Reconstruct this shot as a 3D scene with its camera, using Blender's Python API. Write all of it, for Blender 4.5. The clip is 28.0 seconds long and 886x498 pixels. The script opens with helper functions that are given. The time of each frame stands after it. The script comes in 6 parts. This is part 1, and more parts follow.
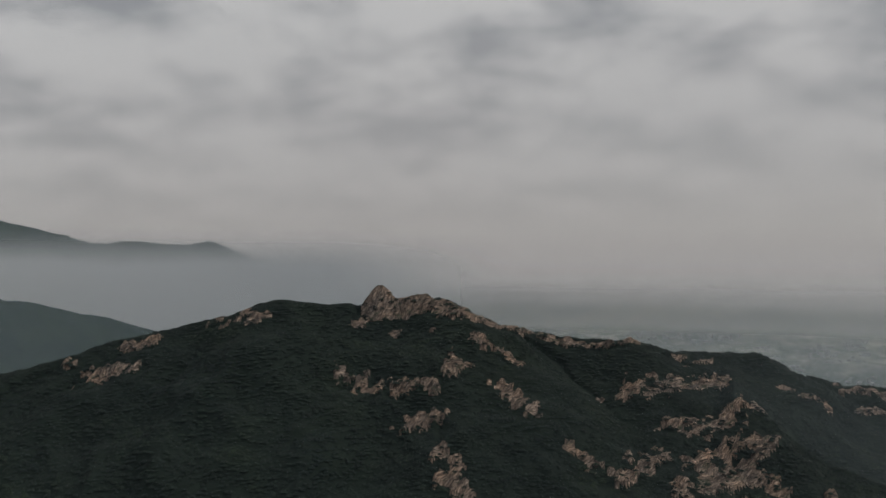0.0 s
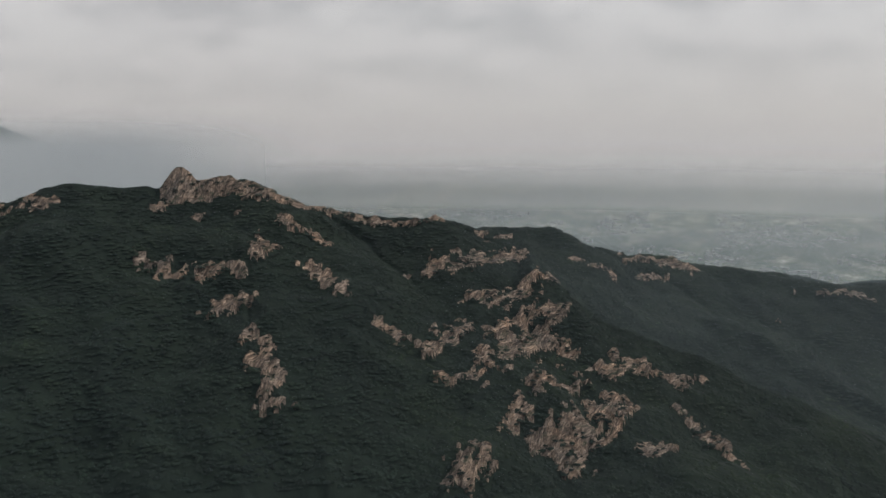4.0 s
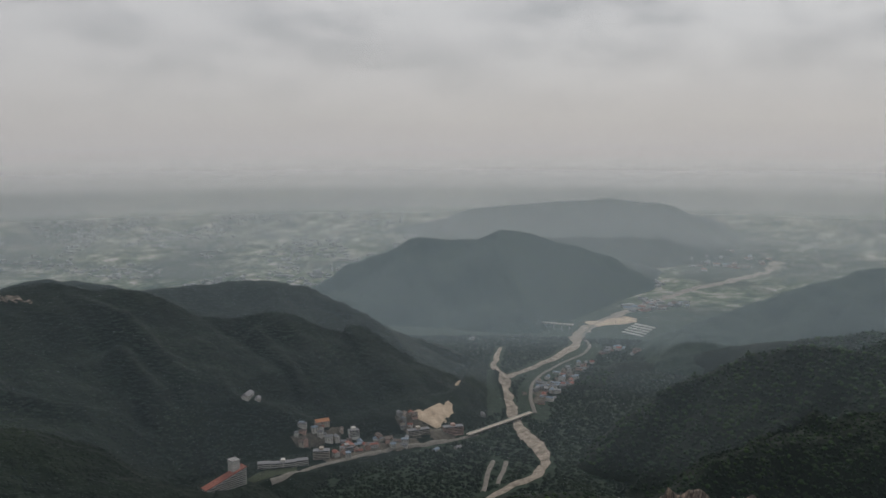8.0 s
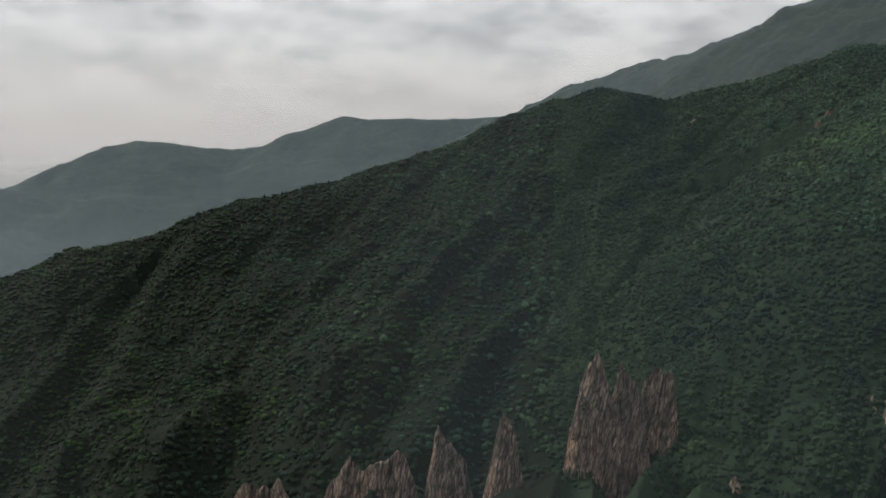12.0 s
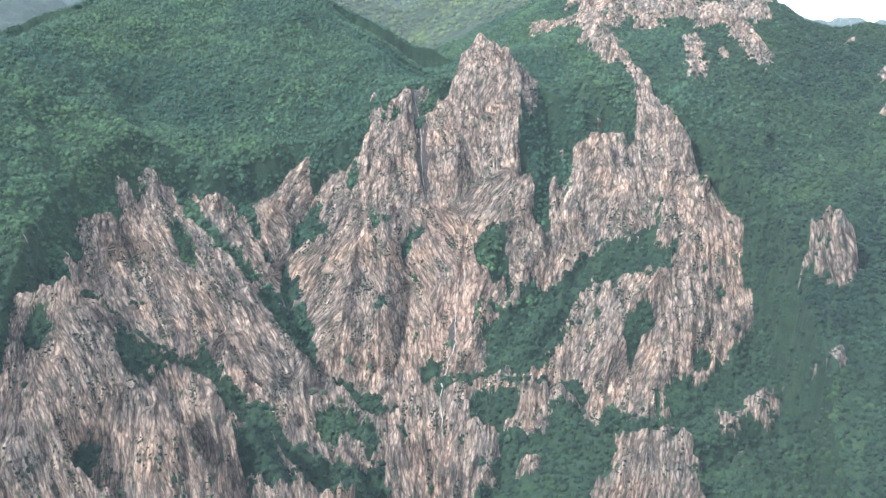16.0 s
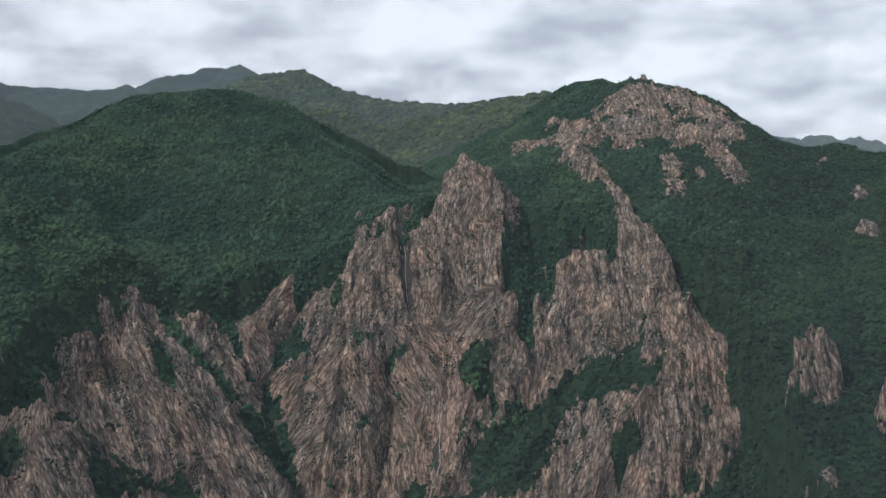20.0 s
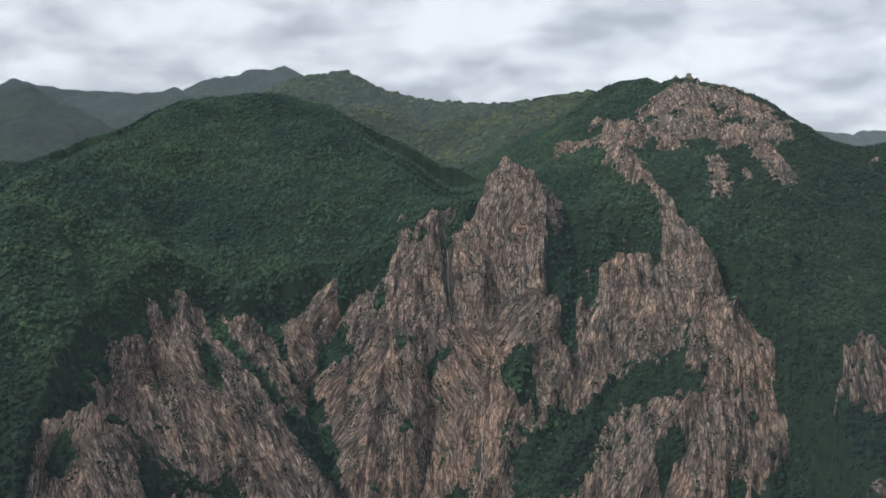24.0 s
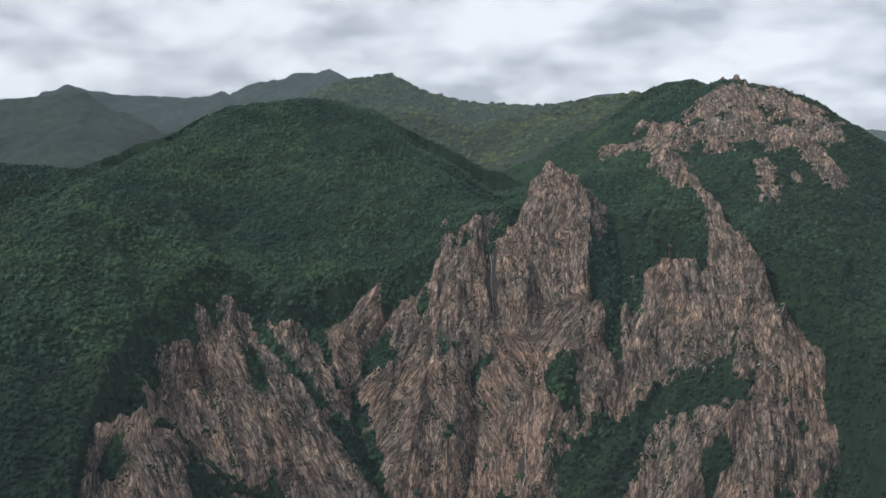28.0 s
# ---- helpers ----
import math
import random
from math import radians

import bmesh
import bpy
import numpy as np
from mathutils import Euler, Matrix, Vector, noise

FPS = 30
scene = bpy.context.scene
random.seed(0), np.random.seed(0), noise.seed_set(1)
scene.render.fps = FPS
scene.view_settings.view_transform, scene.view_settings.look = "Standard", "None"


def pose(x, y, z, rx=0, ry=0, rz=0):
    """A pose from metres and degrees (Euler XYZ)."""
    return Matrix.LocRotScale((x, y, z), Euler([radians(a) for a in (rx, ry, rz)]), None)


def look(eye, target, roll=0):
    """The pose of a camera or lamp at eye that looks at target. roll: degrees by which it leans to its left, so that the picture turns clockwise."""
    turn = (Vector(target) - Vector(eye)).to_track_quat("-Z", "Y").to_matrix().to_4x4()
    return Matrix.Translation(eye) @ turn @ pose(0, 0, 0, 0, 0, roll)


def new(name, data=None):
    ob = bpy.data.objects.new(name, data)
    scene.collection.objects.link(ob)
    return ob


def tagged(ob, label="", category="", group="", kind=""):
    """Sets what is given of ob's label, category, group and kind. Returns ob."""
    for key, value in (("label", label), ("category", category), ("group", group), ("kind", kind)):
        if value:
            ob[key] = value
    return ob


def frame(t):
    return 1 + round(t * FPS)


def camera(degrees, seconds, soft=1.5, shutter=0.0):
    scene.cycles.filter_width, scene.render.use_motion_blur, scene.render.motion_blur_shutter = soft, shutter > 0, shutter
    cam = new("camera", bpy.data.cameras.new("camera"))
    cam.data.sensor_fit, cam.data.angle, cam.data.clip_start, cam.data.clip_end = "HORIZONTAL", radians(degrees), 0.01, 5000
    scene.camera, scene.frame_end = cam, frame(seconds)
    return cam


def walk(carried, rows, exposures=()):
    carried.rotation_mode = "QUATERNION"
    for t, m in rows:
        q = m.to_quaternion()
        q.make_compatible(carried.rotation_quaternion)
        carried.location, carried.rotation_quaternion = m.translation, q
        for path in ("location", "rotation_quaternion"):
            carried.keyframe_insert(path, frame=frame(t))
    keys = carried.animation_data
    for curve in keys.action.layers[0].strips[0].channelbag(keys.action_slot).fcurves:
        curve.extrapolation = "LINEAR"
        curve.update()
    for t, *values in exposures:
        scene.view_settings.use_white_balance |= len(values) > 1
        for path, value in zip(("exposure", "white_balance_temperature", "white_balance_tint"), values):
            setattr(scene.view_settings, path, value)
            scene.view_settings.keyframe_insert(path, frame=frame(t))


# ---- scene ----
cam = camera(54.6, 28.0)
PATH = [  # seconds, x, y, z, bearing clockwise from +y, tilt, lean
    (0.0, 2.4, -14.6, 600.4, -204.68, -0.02, 0.16),
    (0.5, 2.3, -14.6, 600.4, -204.82, -1.59, 0.17),
    (1.0, 2.3, -14.6, 600.4, -204.97, -3.66, 0.13),
    (1.5, 2.3, -14.5, 600.4, -205.14, -5.78, 0.15),
    (2.0, 2.3, -14.5, 600.4, -205.32, -7.84, 0.19),
    (2.5, 2.4, -14.5, 600.4, -204.26, -7.96, 0.25),
    (3.0, 2.6, -14.5, 600.5, -201.28, -7.97, 0.22),
    (3.5, 2.8, -14.4, 600.5, -196.87, -7.98, 0.17),
    (4.0, 3.1, -14.4, 600.6, -191.82, -7.99, 0.12),
    (4.5, 3.3, -14.3, 600.6, -186.89, -8.00, 0.10),
    (5.0, 3.3, -14.4, 600.6, -181.88, -7.98, 0.02),
    (5.5, 3.4, -14.4, 600.6, -176.02, -7.94, -0.02),
    (6.0, 3.4, -14.5, 600.6, -169.91, -7.90, -0.04),
    (6.5, 3.3, -14.5, 600.6, -163.69, -7.86, -0.05),
    (7.0, 3.2, -14.5, 600.6, -156.54, -7.83, -0.13),
    (7.5, 3.2, -14.5, 600.5, -147.83, -7.84, -0.17),
    (8.0, 3.2, -14.5, 600.5, -138.60, -7.81, -0.15),
    (8.5, 3.1, -14.6, 600.5, -129.09, -7.81, -0.17),
    (9.0, 3.1, -14.6, 600.5, -119.47, -7.81, -0.11),
    (9.5, 3.1, -14.6, 600.5, -109.98, -7.83, -0.06),
    (10.0, 3.1, -14.6, 600.5, -100.04, -7.84, -0.09),
    (10.5, 3.1, -14.6, 600.5, -90.14, -7.90, -0.08),
    (11.0, 3.1, -14.6, 600.5, -80.06, -7.89, -0.10),
    (11.5, 3.1, -14.6, 600.5, -69.47, -7.95, -0.06),
    (12.0, 3.1, -14.6, 600.5, -58.84, -8.01, 0.00),
    (12.5, 3.1, -14.6, 600.5, -48.21, -8.09, 0.18),
    (13.0, 3.1, -14.6, 600.5, -37.47, -8.08, 0.07),
    (13.5, 3.0, -14.5, 600.5, -26.67, -8.07, 0.17),
    (14.0, 2.5, -12.5, 599.4, -16.81, -8.06, 0.15),
    (14.5, 1.2, -8.0, 597.1, -9.04, -8.06, 0.12),
    (15.0, -0.1, -3.5, 594.7, -3.81, -8.06, 0.08),
    (15.5, -0.6, -1.4, 593.6, -1.56, -8.05, 0.07),
    (16.0, -1.0, -0.9, 593.5, -1.01, -8.15, 0.06),
    (16.5, -0.4, -1.0, 593.6, -0.26, -8.11, 0.05),
    (17.0, -0.2, -0.1, 594.2, 0.35, -4.16, 0.04),
    (17.5, 0.0, 0.4, 595.4, 0.80, -0.63, 0.04),
    (18.0, -0.3, 0.2, 596.3, 1.26, -0.63, 0.07),
    (18.5, -0.4, 0.1, 597.5, 1.70, -0.66, 0.02),
    (19.0, -0.3, 0.4, 598.6, 2.16, -0.70, 0.07),
    (19.5, -0.6, 0.7, 599.4, 2.55, -0.70, 0.03),
    (20.0, 0.0, -0.0, 600.0, 0.00, -0.75, -0.01),
    (20.5, 0.2, -0.1, 600.7, -0.01, -0.75, -0.04),
    (22.5, 0.0, -0.2, 604.4, 0.43, -0.86, -0.03),
    (23.0, 0.6, -0.7, 605.6, -0.53, -0.89, -0.08),
    (23.5, 1.8, -1.3, 606.7, -2.27, -0.95, -0.14),
    (24.0, 1.5, -1.3, 608.1, -2.92, -1.00, -0.15),
    (24.5, 1.4, -1.3, 608.4, -2.69, -0.95, -0.13),
    (25.0, 1.7, -1.3, 609.2, -2.47, -0.95, -0.12),
    (25.5, 1.5, -1.2, 610.4, -2.23, -0.96, -0.13),
    (26.0, 1.4, -1.2, 611.3, -2.02, -0.97, -0.12),
    (26.5, 1.7, -1.3, 612.1, -2.73, -0.99, -0.14),
    (27.0, 2.6, -2.0, 612.6, -4.07, -0.98, -0.18),
    (27.5, 2.7, -2.2, 613.8, -5.13, -1.02, -0.19),
    (28.0, 2.3, -2.5, 614.9, -5.85, -1.04, -0.22),
]
walk(cam, [(t, pose(x, y, z, 90 + tilt, 0, -bearing) @ pose(0, 0, 0, 0, 0, lean)) for t, x, y, z, bearing, tilt, lean in PATH],
     exposures=[(0.0, -0.75, 6550, 10), (1.0, -0.65, 6550, 10), (2.0, -0.37, 6500, 10), (5.0, -0.2, 6500, 10), (8.0, -0.4, 6430, 10), (10.0, -0.52, 6480, 10), (11.0, -0.26, 6550, 10), (12.0, -0.08, 6500, 10), (12.5, 0.1, 6500, 10), (13.5, 0.75, 6450, 10), (15.5, 1.93, 5550, 8), (16.8, 1.93, 5550, 8), (17.2, 1.88, 5520, 8), (17.5, 1.44, 5500, 8), (18.0, 0.74, 5350, 9), (19.0, 0.18, 5700, 10), (23.0, 0.14, 6000, 10), (28.0, 0.14, 5980, 10)])

# ---- sky and sun ----
SUN_BEARING, SUN_HEIGHT = 238.0, 42.0
world = bpy.data.worlds.new("overcast_sky")
scene.world = world
world.use_nodes = True
wn, wl = world.node_tree.nodes, world.node_tree.links
wn.clear()
w_out = wn.new("ShaderNodeOutputWorld")
w_bg = wn.new("ShaderNodeBackground")
w_sky = wn.new("ShaderNodeTexSky")
w_sky.sky_type, w_sky.sun_disc = "NISHITA", False
w_sky.sun_elevation, w_sky.sun_rotation = radians(SUN_HEIGHT), radians(SUN_BEARING)
w_tc = wn.new("ShaderNodeTexCoord")
w_sep = wn.new("ShaderNodeSeparateXYZ")
wl.new(w_tc.outputs["Generated"], w_sep.inputs[0])


def wmath(op, a, b=None, c=None):
    n = wn.new("ShaderNodeMath")
    n.operation = op
    for k, v in enumerate((a, b, c)):
        if v is None:
            continue
        if isinstance(v, (int, float)):
            n.inputs[k].default_value = v
        else:
            wl.new(v, n.inputs[k])
    return n.outputs[0]


# a flat cloud deck: the direction is met with a plane overhead
w_up = wmath("MAXIMUM", w_sep.outputs[2], 0.0)
w_den = wmath("ADD", w_up, 0.28)
w_deck = wn.new("ShaderNodeCombineXYZ")
wl.new(wmath("DIVIDE", w_sep.outputs[0], w_den), w_deck.inputs[0])
wl.new(wmath("DIVIDE", w_sep.outputs[1], w_den), w_deck.inputs[1])
w_noise = wn.new("ShaderNodeTexNoise")
w_noise.inputs["Scale"].default_value, w_noise.inputs["Detail"].default_value, w_noise.inputs["Roughness"].default_value = 3.0, 12.0, 0.60
wl.new(w_deck.outputs[0], w_noise.inputs["Vector"])
w_ramp = wn.new("ShaderNodeValToRGB")
w_ramp.color_ramp.elements[0].position, w_ramp.color_ramp.elements[0].color = 0.42, (1.0, 0.985, 0.975, 1)
w_ramp.color_ramp.elements[1].position, w_ramp.color_ramp.elements[1].color = 0.63, (0.51, 0.515, 0.535, 1)
wl.new(w_noise.outputs[0], w_ramp.inputs[0])
# towards the horizon the deck melts into one even haze
w_low = wmath("SUBTRACT", 1.0, wmath("MULTIPLY", w_up, wmath("MULTIPLY_ADD", w_sep.outputs[1], 2.4, 5.4)))
w_clear = wn.new("ShaderNodeClamp")
wl.new(w_low, w_clear.inputs[0])
w_mix = wn.new("ShaderNodeMix")
w_mix.data_type = "RGBA"
wl.new(w_clear.outputs[0], w_mix.inputs["Factor"])
wl.new(w_ramp.outputs[0], w_mix.inputs["A"])
w_mix.inputs["B"].default_value = (0.69, 0.645, 0.63, 1)
w_add = wn.new("ShaderNodeMix")
w_add.data_type = "RGBA"
w_scale = wn.new("ShaderNodeVectorMath")
w_scale.operation = "SCALE"
w_scale.inputs["Scale"].default_value = 0.06
wl.new(w_sky.outputs[0], w_scale.inputs[0])
w_add.inputs["Factor"].default_value = 0.88
wl.new(w_scale.outputs[0], w_add.inputs["A"])
wl.new(w_mix.outputs["Result"], w_add.inputs["B"])
wl.new(w_add.outputs["Result"], w_bg.inputs["Color"])
w_bg.inputs["Strength"].default_value = 1.03
wl.new(w_bg.outputs[0], w_out.inputs["Surface"])

sun_data = bpy.data.lights.new("sun", "SUN")
sun_data.energy, sun_data.angle, sun_data.color = 2.2, radians(6), (1.0, 0.93, 0.83)
sun = new("sun", sun_data)
sun.matrix_world = look((0, 0, 0), (-math.sin(radians(SUN_BEARING)) * math.cos(radians(SUN_HEIGHT)), -math.cos(radians(SUN_BEARING)) * math.cos(radians(SUN_HEIGHT)), -math.sin(radians(SUN_HEIGHT))))


# ---- materials ----
def node_material(name, rough=0.9):
    m = bpy.data.materials.new(name)
    m.use_nodes = True
    b = m.node_tree.nodes["Principled BSDF"]
    b.inputs["Roughness"].default_value = rough
    b.inputs["Specular IOR Level"].default_value = 0.2
    return m, m.node_tree.nodes, m.node_tree.links, b


def noise_node(nodes, links, size, detail=5.0, rough=0.6, stretch=(1, 1, 1)):
    """Noise of that many metres, stretched along the world's axes."""
    geo = nodes.new("ShaderNodeNewGeometry")
    mp = nodes.new("ShaderNodeMapping")
    mp.inputs["Scale"].default_value = [s / size for s in stretch]
    n = nodes.new("ShaderNodeTexNoise")
    n.inputs["Scale"].default_value, n.inputs["Detail"].default_value, n.inputs["Roughness"].default_value = 1.0, detail, rough
    links.new(geo.outputs["Position"], mp.inputs["Vector"])
    links.new(mp.outputs[0], n.inputs["Vector"])
    return n.outputs["Fac"]


def ramp(nodes, links, source, *stops):
    r = nodes.new("ShaderNodeValToRGB")
    e = r.color_ramp.elements
    while len(e) < len(stops):
        e.new(0.5)
    for k, (at, colour) in enumerate(stops):
        e[k].position, e[k].color = at, (*colour, 1)
    links.new(source, r.inputs[0])
    return r.outputs[0]


def mixed(nodes, links, factor, a, b, kind="MIX"):
    n = nodes.new("ShaderNodeMix")
    n.data_type, n.blend_type = "RGBA", kind
    for socket, v in (("Factor", factor), ("A", a), ("B", b)):
        if isinstance(v, (float, int)):
            n.inputs[socket].default_value = v
        elif isinstance(v, tuple):
            n.inputs[socket].default_value = (*v, 1)
        else:
            links.new(v, n.inputs[socket])
    return n.outputs["Result"]


def bumped(nodes, links, bsdf, height, metres):
    n = nodes.new("ShaderNodeBump")
    n.inputs["Strength"].default_value, n.inputs["Distance"].default_value = 1.0, metres
    links.new(height, n.inputs["Height"])
    links.new(n.outputs[0], bsdf.inputs["Normal"])


def grain_node(nodes, links, size, length, detail=6.0, rough=0.65):
    """Noise that runs with the cracks of a rock face: size across them and length along them, in metres."""
    at, mp = nodes.new("ShaderNodeAttribute"), nodes.new("ShaderNodeMapping")
    at.attribute_name = "grain"
    mp.inputs["Scale"].default_value = (1 / size, 1 / length, 0)
    n = nodes.new("ShaderNodeTexNoise")
    n.inputs["Scale"].default_value, n.inputs["Detail"].default_value, n.inputs["Roughness"].default_value = 1.0, detail, rough
    links.new(at.outputs["Vector"], mp.inputs["Vector"])
    links.new(mp.outputs[0], n.inputs["Vector"])
    return n.outputs["Fac"]


def granite_material():
    m, n, l, b = node_material("granite", 0.88)
    slab = grain_node(n, l, 7.0, 34.0, 5, 0.64)
    streak = grain_node(n, l, 2.0, 10.0, 8, 0.74)
    chip = grain_node(n, l, 0.9, 3.6, 3, 0.6)
    crack = grain_node(n, l, 1.35, 9.0, 6, 0.66)
    joint = grain_node(n, l, 6.5, 55.0, 5, 0.6)
    broad = noise_node(n, l, 55.0, 5, 0.6)
    fine = noise_node(n, l, 1.8, 6, 0.78, (1, 1, 0.6))
    base = ramp(n, l, streak, (0.33, (0.090, 0.075, 0.065)), (0.43, (0.210, 0.169, 0.144)), (0.53, (0.335, 0.269, 0.225)), (0.63, (0.51, 0.424, 0.360)))
    # slab tone: weathering, widened to paint in light and dark of the relief
    tone = ramp(n, l, slab, (0.36, (0.50, 0.51, 0.53)), (0.5, (0.95, 0.93, 0.91)), (0.63, (1.34, 1.26, 1.18)))
    warm = ramp(n, l, broad, (0.36, (0.84, 0.88, 0.91)), (0.52, (1.0, 0.97, 0.94)), (0.66, (1.12, 1.0, 0.90)))
    c = mixed(n, l, 1.0, mixed(n, l, 1.0, base, warm, "MULTIPLY"), tone, "MULTIPLY")
    at, sep = n.new("ShaderNodeAttribute"), n.new("ShaderNodeSeparateXYZ")
    at.attribute_name = "grain"
    l.new(at.outputs["Vector"], sep.inputs[0])
    c = mixed(n, l, sep.outputs[2], c, ramp(n, l, streak, (0.3, (0.26, 0.165, 0.122)), (0.68, (0.50, 0.35, 0.265))))
    speck = ramp(n, l, fine, (0.36, (0.52, 0.52, 0.52)), (0.50, (0.95, 0.95, 0.95)), (0.64, (1.28, 1.26, 1.24)))
    c = mixed(n, l, 0.4, c, speck, "MULTIPLY")
    chips = ramp(n, l, chip, (0.40, (0.38, 0.38, 0.39)), (0.48, (0.92, 0.92, 0.92)), (0.56, (1.1, 1.09, 1.08)), (0.64, (1.75, 1.7, 1.65)))
    c = mixed(n, l, 0.26, c, chips, "MULTIPLY")
    dark = ramp(n, l, crack, (0.36, (0.25, 0.25, 0.255)), (0.44, (1.0, 1.0, 1.0)))
    c = mixed(n, l, 0.9, c, dark, "MULTIPLY")
    at2, mp, cell, edge = n.new("ShaderNodeAttribute"), n.new("ShaderNodeMapping"), n.new("ShaderNodeTexVoronoi"), n.new("ShaderNodeTexVoronoi")
    at2.attribute_name = "grain"
    mp.inputs["Scale"].default_value = (1 / 3.2, 1 / 13.0, 0)
    warp = n.new("ShaderNodeVectorMath")
    warp.operation = "MULTIPLY_ADD"
    warp.inputs[1].default_value = (0.9, 0.9, 0)
    wob = n.new("ShaderNodeTexNoise")
    wob.inputs["Scale"].default_value, wob.inputs["Detail"].default_value = 0.9, 4
    l.new(at2.outputs["Vector"], mp.inputs["Vector"])
    l.new(mp.outputs[0], wob.inputs["Vector"])
    l.new(wob.outputs["Color"], warp.inputs[0])
    l.new(mp.outputs[0], warp.inputs[2])
    edge.feature = "DISTANCE_TO_EDGE"
    for v in (cell, edge):
        v.inputs["Scale"].default_value = 1.0
        l.new(warp.outputs[0], v.inputs["Vector"])
    block_tone = ramp(n, l, cell.outputs["Color"], (0.15, (0.66, 0.66, 0.67)), (0.85, (1.30, 1.27, 1.24)))
    c = mixed(n, l, 0.8, c, block_tone, "MULTIPLY")
    gap = ramp(n, l, edge.outputs["Distance"], (0.03, (0.26, 0.26, 0.27)), (0.15, (1.0, 1.0, 1.0)))
    c = mixed(n, l, 0.75, c, gap, "MULTIPLY")
    seam = ramp(n, l, joint, (0.36, (0.22, 0.22, 0.23)), (0.42, (1.0, 1.0, 1.0)))
    c = mixed(n, l, 0.85, c, seam, "MULTIPLY")
    moss = grain_node(n, l, 10.0, 20.0, 9, 0.74)
    k = ramp(n, l, moss, (0.54, (0, 0, 0)), (0.62, (0.8, 0.8, 0.8)))
    c = mixed(n, l, k, c, (0.030, 0.050, 0.031))
    l.new(c, b.inputs["Base Color"])
    both = n.new("ShaderNodeMath")
    both.operation = "MULTIPLY_ADD"
    both.inputs[1].default_value = 0.6
    l.new(fine, both.inputs[0])
    l.new(crack, both.inputs[2])
    bumped(n, l, b, both.outputs[0], 3.6)
    return m


def forest_material(name, dark, mid, light, size=9.0, relief=3.0):
    m, n, l, b = node_material(name, 0.95)
    crown = noise_node(n, l, size, 5, 0.65)
    broad = noise_node(n, l, 120.0, 4, 0.6)
    c = ramp(n, l, crown, (0.34, dark), (0.54, mid), (0.74, light))
    t = ramp(n, l, broad, (0.35, (0.72, 0.76, 0.80)), (0.65, (1.1, 1.06, 0.9)))
    l.new(mixed(n, l, 1.0, c, t, "MULTIPLY"), b.inputs["Base Color"])
    bumped(n, l, b, crown, relief)
    return m


def crown_material(name, dark, mid, light):
    m, n, l, b = node_material(name, 0.9)
    geo = n.new("ShaderNodeNewGeometry")
    tree = ramp(n, l, geo.outputs["Random Per Island"], (0.0, dark), (0.5, mid), (0.93, light), (1.0, tuple(v * 1.25 for v in light)))
    broad = noise_node(n, l, 130.0, 4, 0.6)
    t = ramp(n, l, broad, (0.36, (0.62, 0.74, 0.86)), (0.52, (1.0, 1.0, 1.0)), (0.66, (1.32, 1.22, 0.92)))
    stand = noise_node(n, l, 34.0, 5, 0.62)
    st = ramp(n, l, stand, (0.34, (0.58, 0.62, 0.66)), (0.66, (1.16, 1.13, 1.0)))
    leaf = noise_node(n, l, 1.5, 4, 0.7)
    lt = ramp(n, l, leaf, (0.3, (0.7, 0.7, 0.7)), (0.7, (1.2, 1.2, 1.2)))
    c = mixed(n, l, 1.0, tree, t, "MULTIPLY")
    c = mixed(n, l, 1.0, c, st, "MULTIPLY")
    l.new(mixed(n, l, 0.8, c, lt, "MULTIPLY"), b.inputs["Base Color"])
    bumped(n, l, b, leaf, 0.6)
    return m


GRANITE = granite_material()
FOREST = forest_material("forest_floor", (0.0120, 0.0245, 0.0145), (0.0172, 0.0345, 0.0193), (0.0240, 0.0452, 0.0226))
# floor kept darker than the crowns: shade of the gaps is in its colour
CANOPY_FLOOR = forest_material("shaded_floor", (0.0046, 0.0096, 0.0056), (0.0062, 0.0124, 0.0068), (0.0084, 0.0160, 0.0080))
HILL_FLOOR = forest_material("hillside_floor", (0.0062, 0.0132, 0.0104), (0.0074, 0.0150, 0.0114), (0.0088, 0.0168, 0.0126), 9.0, 1.0)
FAR_FOREST = forest_material("far_forest", (0.013, 0.025, 0.02), (0.019, 0.034, 0.026), (0.027, 0.045, 0.032), 14.0, 4.0)
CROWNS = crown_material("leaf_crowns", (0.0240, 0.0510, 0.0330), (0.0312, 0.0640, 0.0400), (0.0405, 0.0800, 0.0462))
SADDLE_CROWNS = crown_material("saddle_crowns", (0.0303, 0.0517, 0.0233), (0.0426, 0.0700, 0.0313), (0.0620, 0.0953, 0.0363))
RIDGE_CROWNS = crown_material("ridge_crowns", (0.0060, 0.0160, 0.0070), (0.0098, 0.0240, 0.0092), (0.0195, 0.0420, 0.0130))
# darker copy of the leaf colours, with flank and gorge shade put in
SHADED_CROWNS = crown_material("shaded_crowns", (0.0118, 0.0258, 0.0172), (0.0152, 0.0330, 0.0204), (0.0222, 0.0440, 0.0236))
DARK_CROWNS = crown_material("dark_crowns", (0.0080, 0.0168, 0.0130), (0.0090, 0.0185, 0.0140), (0.0102, 0.0202, 0.0150))


